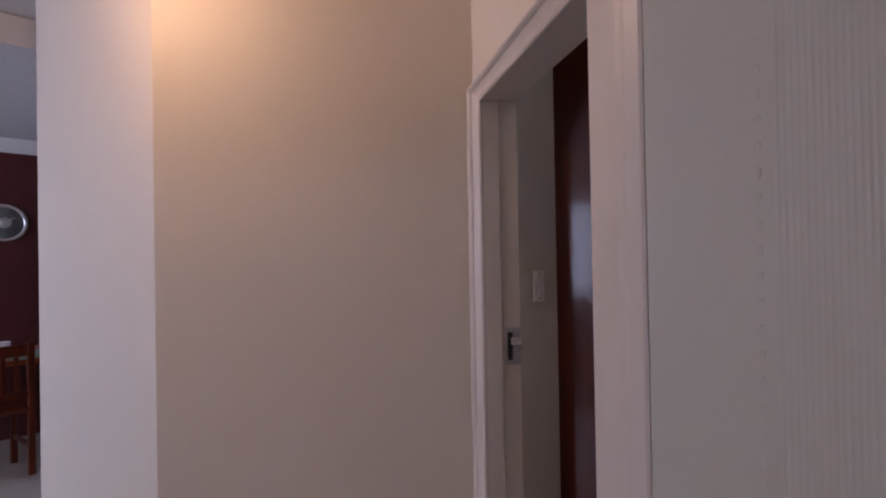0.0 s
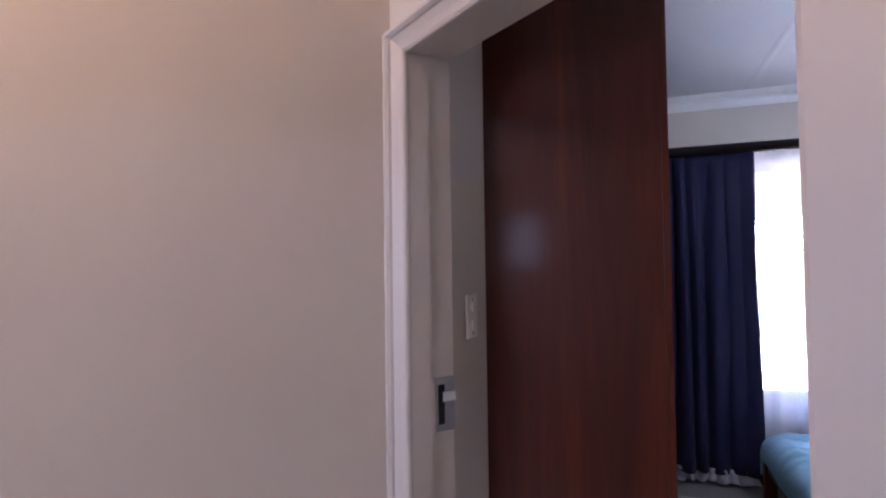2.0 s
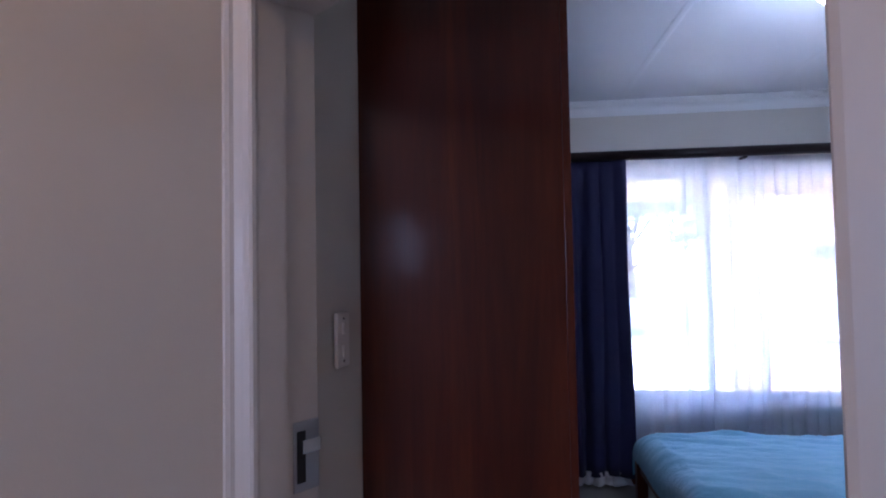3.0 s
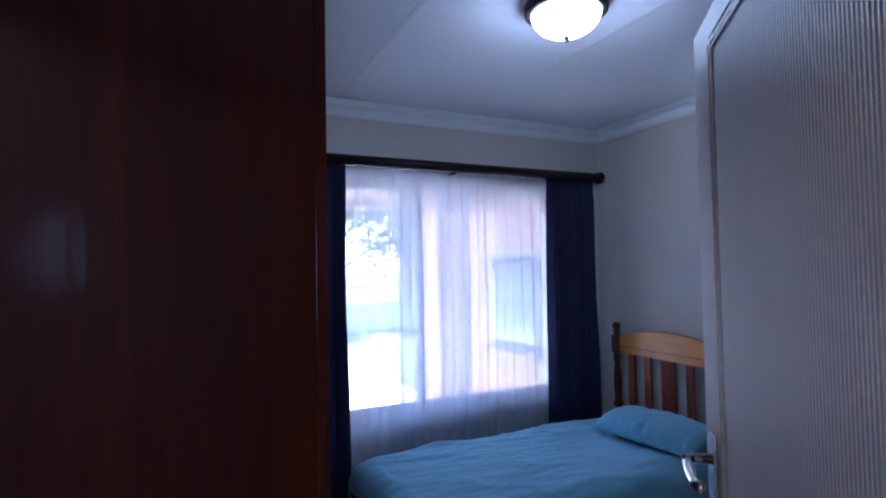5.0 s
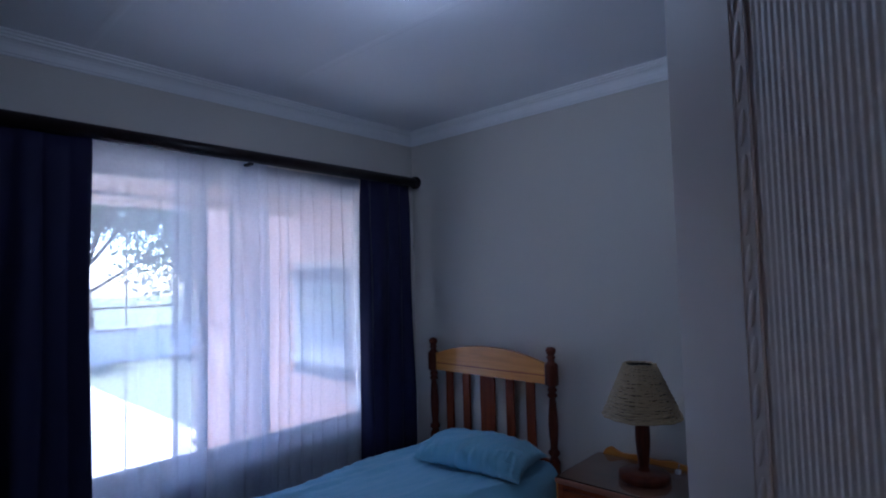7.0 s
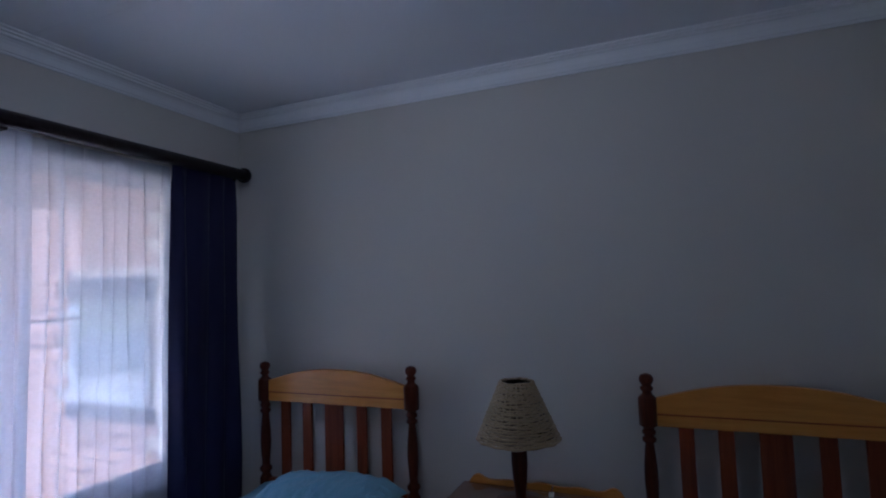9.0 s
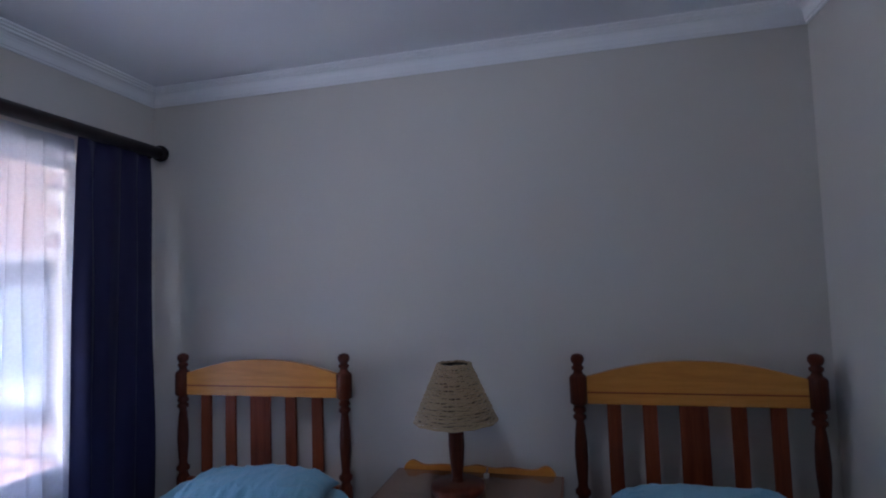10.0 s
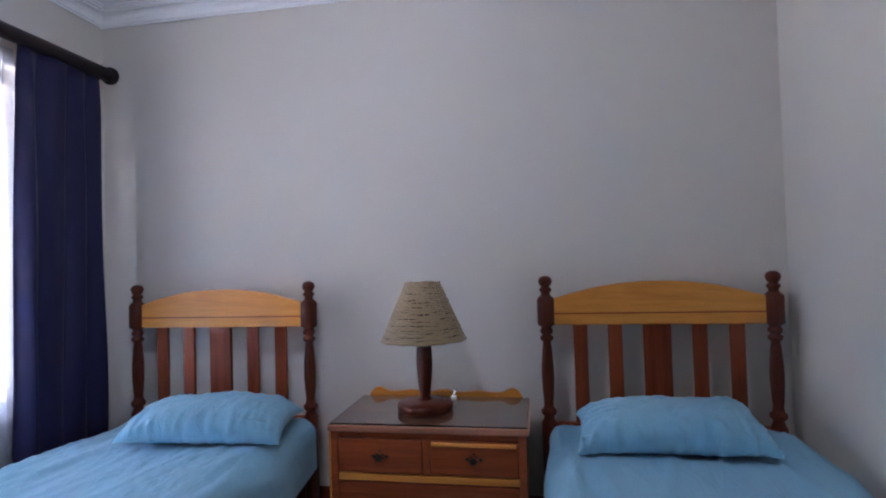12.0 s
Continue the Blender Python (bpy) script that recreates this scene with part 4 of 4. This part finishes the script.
for ang, ln in ((35, 0.08), (150, 0.11)):
    part("hand_pointer", box(-0.004, 0.004, 0, ln, 0.022, 0.024), PEWTER, clock).matrix_local = pose(0, 0, 0, 0, 0, ang)

# frosted panes glow as daylight for passage and dining side; dining window is added
for nm, x0, x1, z0, z1 in (("window_2", -0.72, -0.18, 1.44, 2.06), ("window_3", -3.75, -2.05, 0.85, 2.15)):
    wf = tagged(thing(nm, pose(0, -4.7, 0), "frosted window at the far side, its pane glowing for daylight", "window"), kind="structure")
    part("pane", box(x0 + 0.04, x1 - 0.04, -0.012, -0.004, z0 + 0.04, z1 - 0.04), PANE_GLOW, wf)
    for a, b_, c, d_ in ((x0, x0 + 0.04, z0, z1), (x1 - 0.04, x1, z0, z1), (x0 + 0.04, x1 - 0.04, z0, z0 + 0.04), (x0 + 0.04, x1 - 0.04, z1 - 0.04, z1)):
        part("window_frame", box(a, b_, -0.03, 0.02, c, d_, 0.004), ENAMEL, wf)

# ---- outside ----
structure("ground", box(-60, 60, YN + 0.1, 90, -0.34, -0.24), GRASS_GROUND, "dry lawn outside")
structure("pavement", box(-7.0, 3.3, YN + WT + 0.01, 13.95, -0.30, -0.20), PAVING, "sunlit pale paving outside the window")
eave = tagged(thing("roof_eave", pose(0, 0, 0), "overhanging roof eave with a pale fascia and gutter", "roof"), kind="structure")
part("soffit", box(-3.0, 6.0, YN + WT - 0.02, YN + WT + 0.72, 2.28, 2.31), FASCIA, eave)
part("fascia", box(-3.0, 6.0, YN + WT + 0.72, YN + WT + 0.745, 2.05, 2.36, 0.004), FASCIA, eave)
part("gutter", sweep([(-3.0, YN + WT + 0.81, 2.36), (6.0, YN + WT + 0.81, 2.36)], [(-0.06, 0.0), (-0.06, -0.10), (0.05, -0.10), (0.065, 0.0), (0.055, 0.0), (0.045, -0.09), (-0.05, -0.09), (-0.05, 0.0)]), FASCIA, eave)
part("roof_slab", box(-6.2, 7.2, -6.2, YN + WT + 0.74, 2.76, 2.86), FASCIA, eave)
WGX, WGY0, WGY1 = 3.04, YN + WT, 5.9
wing = tagged(thing("brick_wing", pose(0, 0, 0), "red brick side wing of the house with a dark framed window", "house"), kind="structure")
part("core", box(WGX + 0.012, WGX + 0.24, WGY0, WGY1, -0.24, 2.275), MORTAR, wing)
# solid grey block paints the dim interior behind the pane
wing_window = part("window", box(WGX - 0.012, WGX + 0.03, WGY0 + 0.05, 3.90, 0.78, 1.62, 0.004), DIM_INTERIOR, wing)
part("pane", box(WGX - 0.016, WGX - 0.013, WGY0 + 0.09, 3.86, 0.88, 1.50), TABLE_GLASS, wing_window)
for z0, z1 in ((0.775, 0.865), (1.50, 1.625)):
    part("dark_rail", box(WGX - 0.03, WGX - 0.017, WGY0 + 0.045, 3.905, z0, z1, 0.003), RAIL_PAINT, wing_window, "dark window rail")
structure("boundary_wall", box(-14, 14, 14.0, 14.2, -0.24, 0.55), BOUNDARY, "plastered garden boundary wall")


def tree(m, height, spread, seed, label):
    rnd = random.Random(seed)
    ob = thing("tree", m, label, "tree", "garden trees")
    trunk = bmesh.new()
    rings = []
    for i in range(9):
        f = i / 8
        r = 0.16 * (1 - 0.7 * f)
        rings.append([trunk.verts.new((0.12 * math.sin(3 * f + seed) + r * math.cos(a), 0.10 * math.sin(2.2 * f) + r * math.sin(a), height * 0.75 * f)) for a in [k * math.pi / 5 for k in range(10)]])
    for a, c in zip(rings, rings[1:]):
        for k in range(10):
            trunk.faces.new((a[k], a[(k + 1) % 10], c[(k + 1) % 10], c[k]))
    part("trunk", trunk, BARK, ob, "", True)
    centres = []
    for i in range(9):
        a = rnd.uniform(0, 6.28)
        r, z = spread * rnd.uniform(0.3, 0.95), height * rnd.uniform(0.45, 1.0)
        end = (r * math.cos(a), r * math.sin(a), z)
        part("limb", tube([(0.05, 0.05, z * 0.55), (end[0] * 0.45, end[1] * 0.45, z * 0.82), end], 0.04, 6), BARK, ob)
        centres.append((end, rnd.uniform(0.5, 0.95) * spread * 0.6))
    verts, faces = [], []
    for (cx_, cy_, cz_), r in centres:
        for _ in range(800):
            d = Vector((rnd.gauss(0, 1), rnd.gauss(0, 1), rnd.gauss(0, 0.8))).normalized() * r * rnd.uniform(0.35, 1.05)
            p = Vector((cx_, cy_, cz_)) + d
            t1 = Vector((rnd.gauss(0, 1), rnd.gauss(0, 1), rnd.gauss(0, 1))).normalized()
            t2 = t1.orthogonal().normalized()
            s = rnd.uniform(0.07, 0.15)
            k = len(verts)
            verts += [p - t1 * s, p + t2 * s * 0.45, p + t1 * s, p - t2 * s * 0.45]
            faces.append((k, k + 1, k + 2, k + 3))
    me = bpy.data.meshes.new("crown")
    me.from_pydata(verts, [], faces)
    me.materials.append(LEAF)
    crown = new("crown", me)
    crown.parent = ob
    tagged(crown, kind="stuff")
    return ob


for x, y, h, s, seed in ((1.1, 15.8, 5.2, 2.6, 1), (4.6, 16.5, 6.0, 2.8, 2), (-4.5, 16.0, 5.5, 2.8, 3), (-1.9, 17.5, 6.5, 3.0, 4), (7.5, 17.0, 6.0, 3.0, 5)):
    tree(pose(x, y, -0.24), h, s, seed, "leafy green garden tree in sunlight")

# ---- pieces: bricks of the wing, floor tiles ----
BRICK_MESH = bpy.data.meshes.new("brick")
bb = box(-0.028, 0.0, -0.106, 0.106, -0.034, 0.034, 0.004, 1)
bb.to_mesh(BRICK_MESH)
bb.free()
BRICK_MESH.materials.append(BRICK)
course = 0
far_bricks = bmesh.new()
z = -0.16
while z < 2.22:
    y = WGY0 + (0.11 if course % 2 else 0.22)
    while y < WGY1 - 0.05:
        if y > 5.3:
            box(WGX - 0.006, WGX + 0.022, y - 0.106, y + 0.106, z - 0.034, z + 0.034, bm=far_bricks)
        elif not (0.745 < z < 1.655 and y < 4.0):
            q = new("brick", BRICK_MESH)
            q.parent = wing
            q.location = (WGX + 0.022 + 0.002 * math.sin(17 * y + 5 * z), y, z)
        y += 0.225
    z += 0.082
    course += 1
tagged(part("far_brickwork", far_bricks, BRICK, wing), kind="stuff")

TILE_MESH = bpy.data.meshes.new("tile")
bb = box(-0.2235, 0.2235, -0.2235, 0.2235, -0.008, 0.0, 0.002, 1)
bb.to_mesh(TILE_MESH)
bb.free()
TILE_MESH.materials.append(TILE)
floor_ob = bpy.data.objects["floor"]
for ix in range(-10, 9):
    for iy in range(-9, 7):
        x, y = ix * 0.45 + 0.1, iy * 0.45 + 0.1
        if x < -0.4 and y > 0.4:
            continue
        if y > 2.7 or (x > 3.3 and y > -0.5) or (x > 1.5 and y < -2.2) or (x > -2.2 and y < -2.4):
            continue
        q = new("tile", TILE_MESH)
        q.parent = floor_ob
        q.location = (x, y, 0.0)
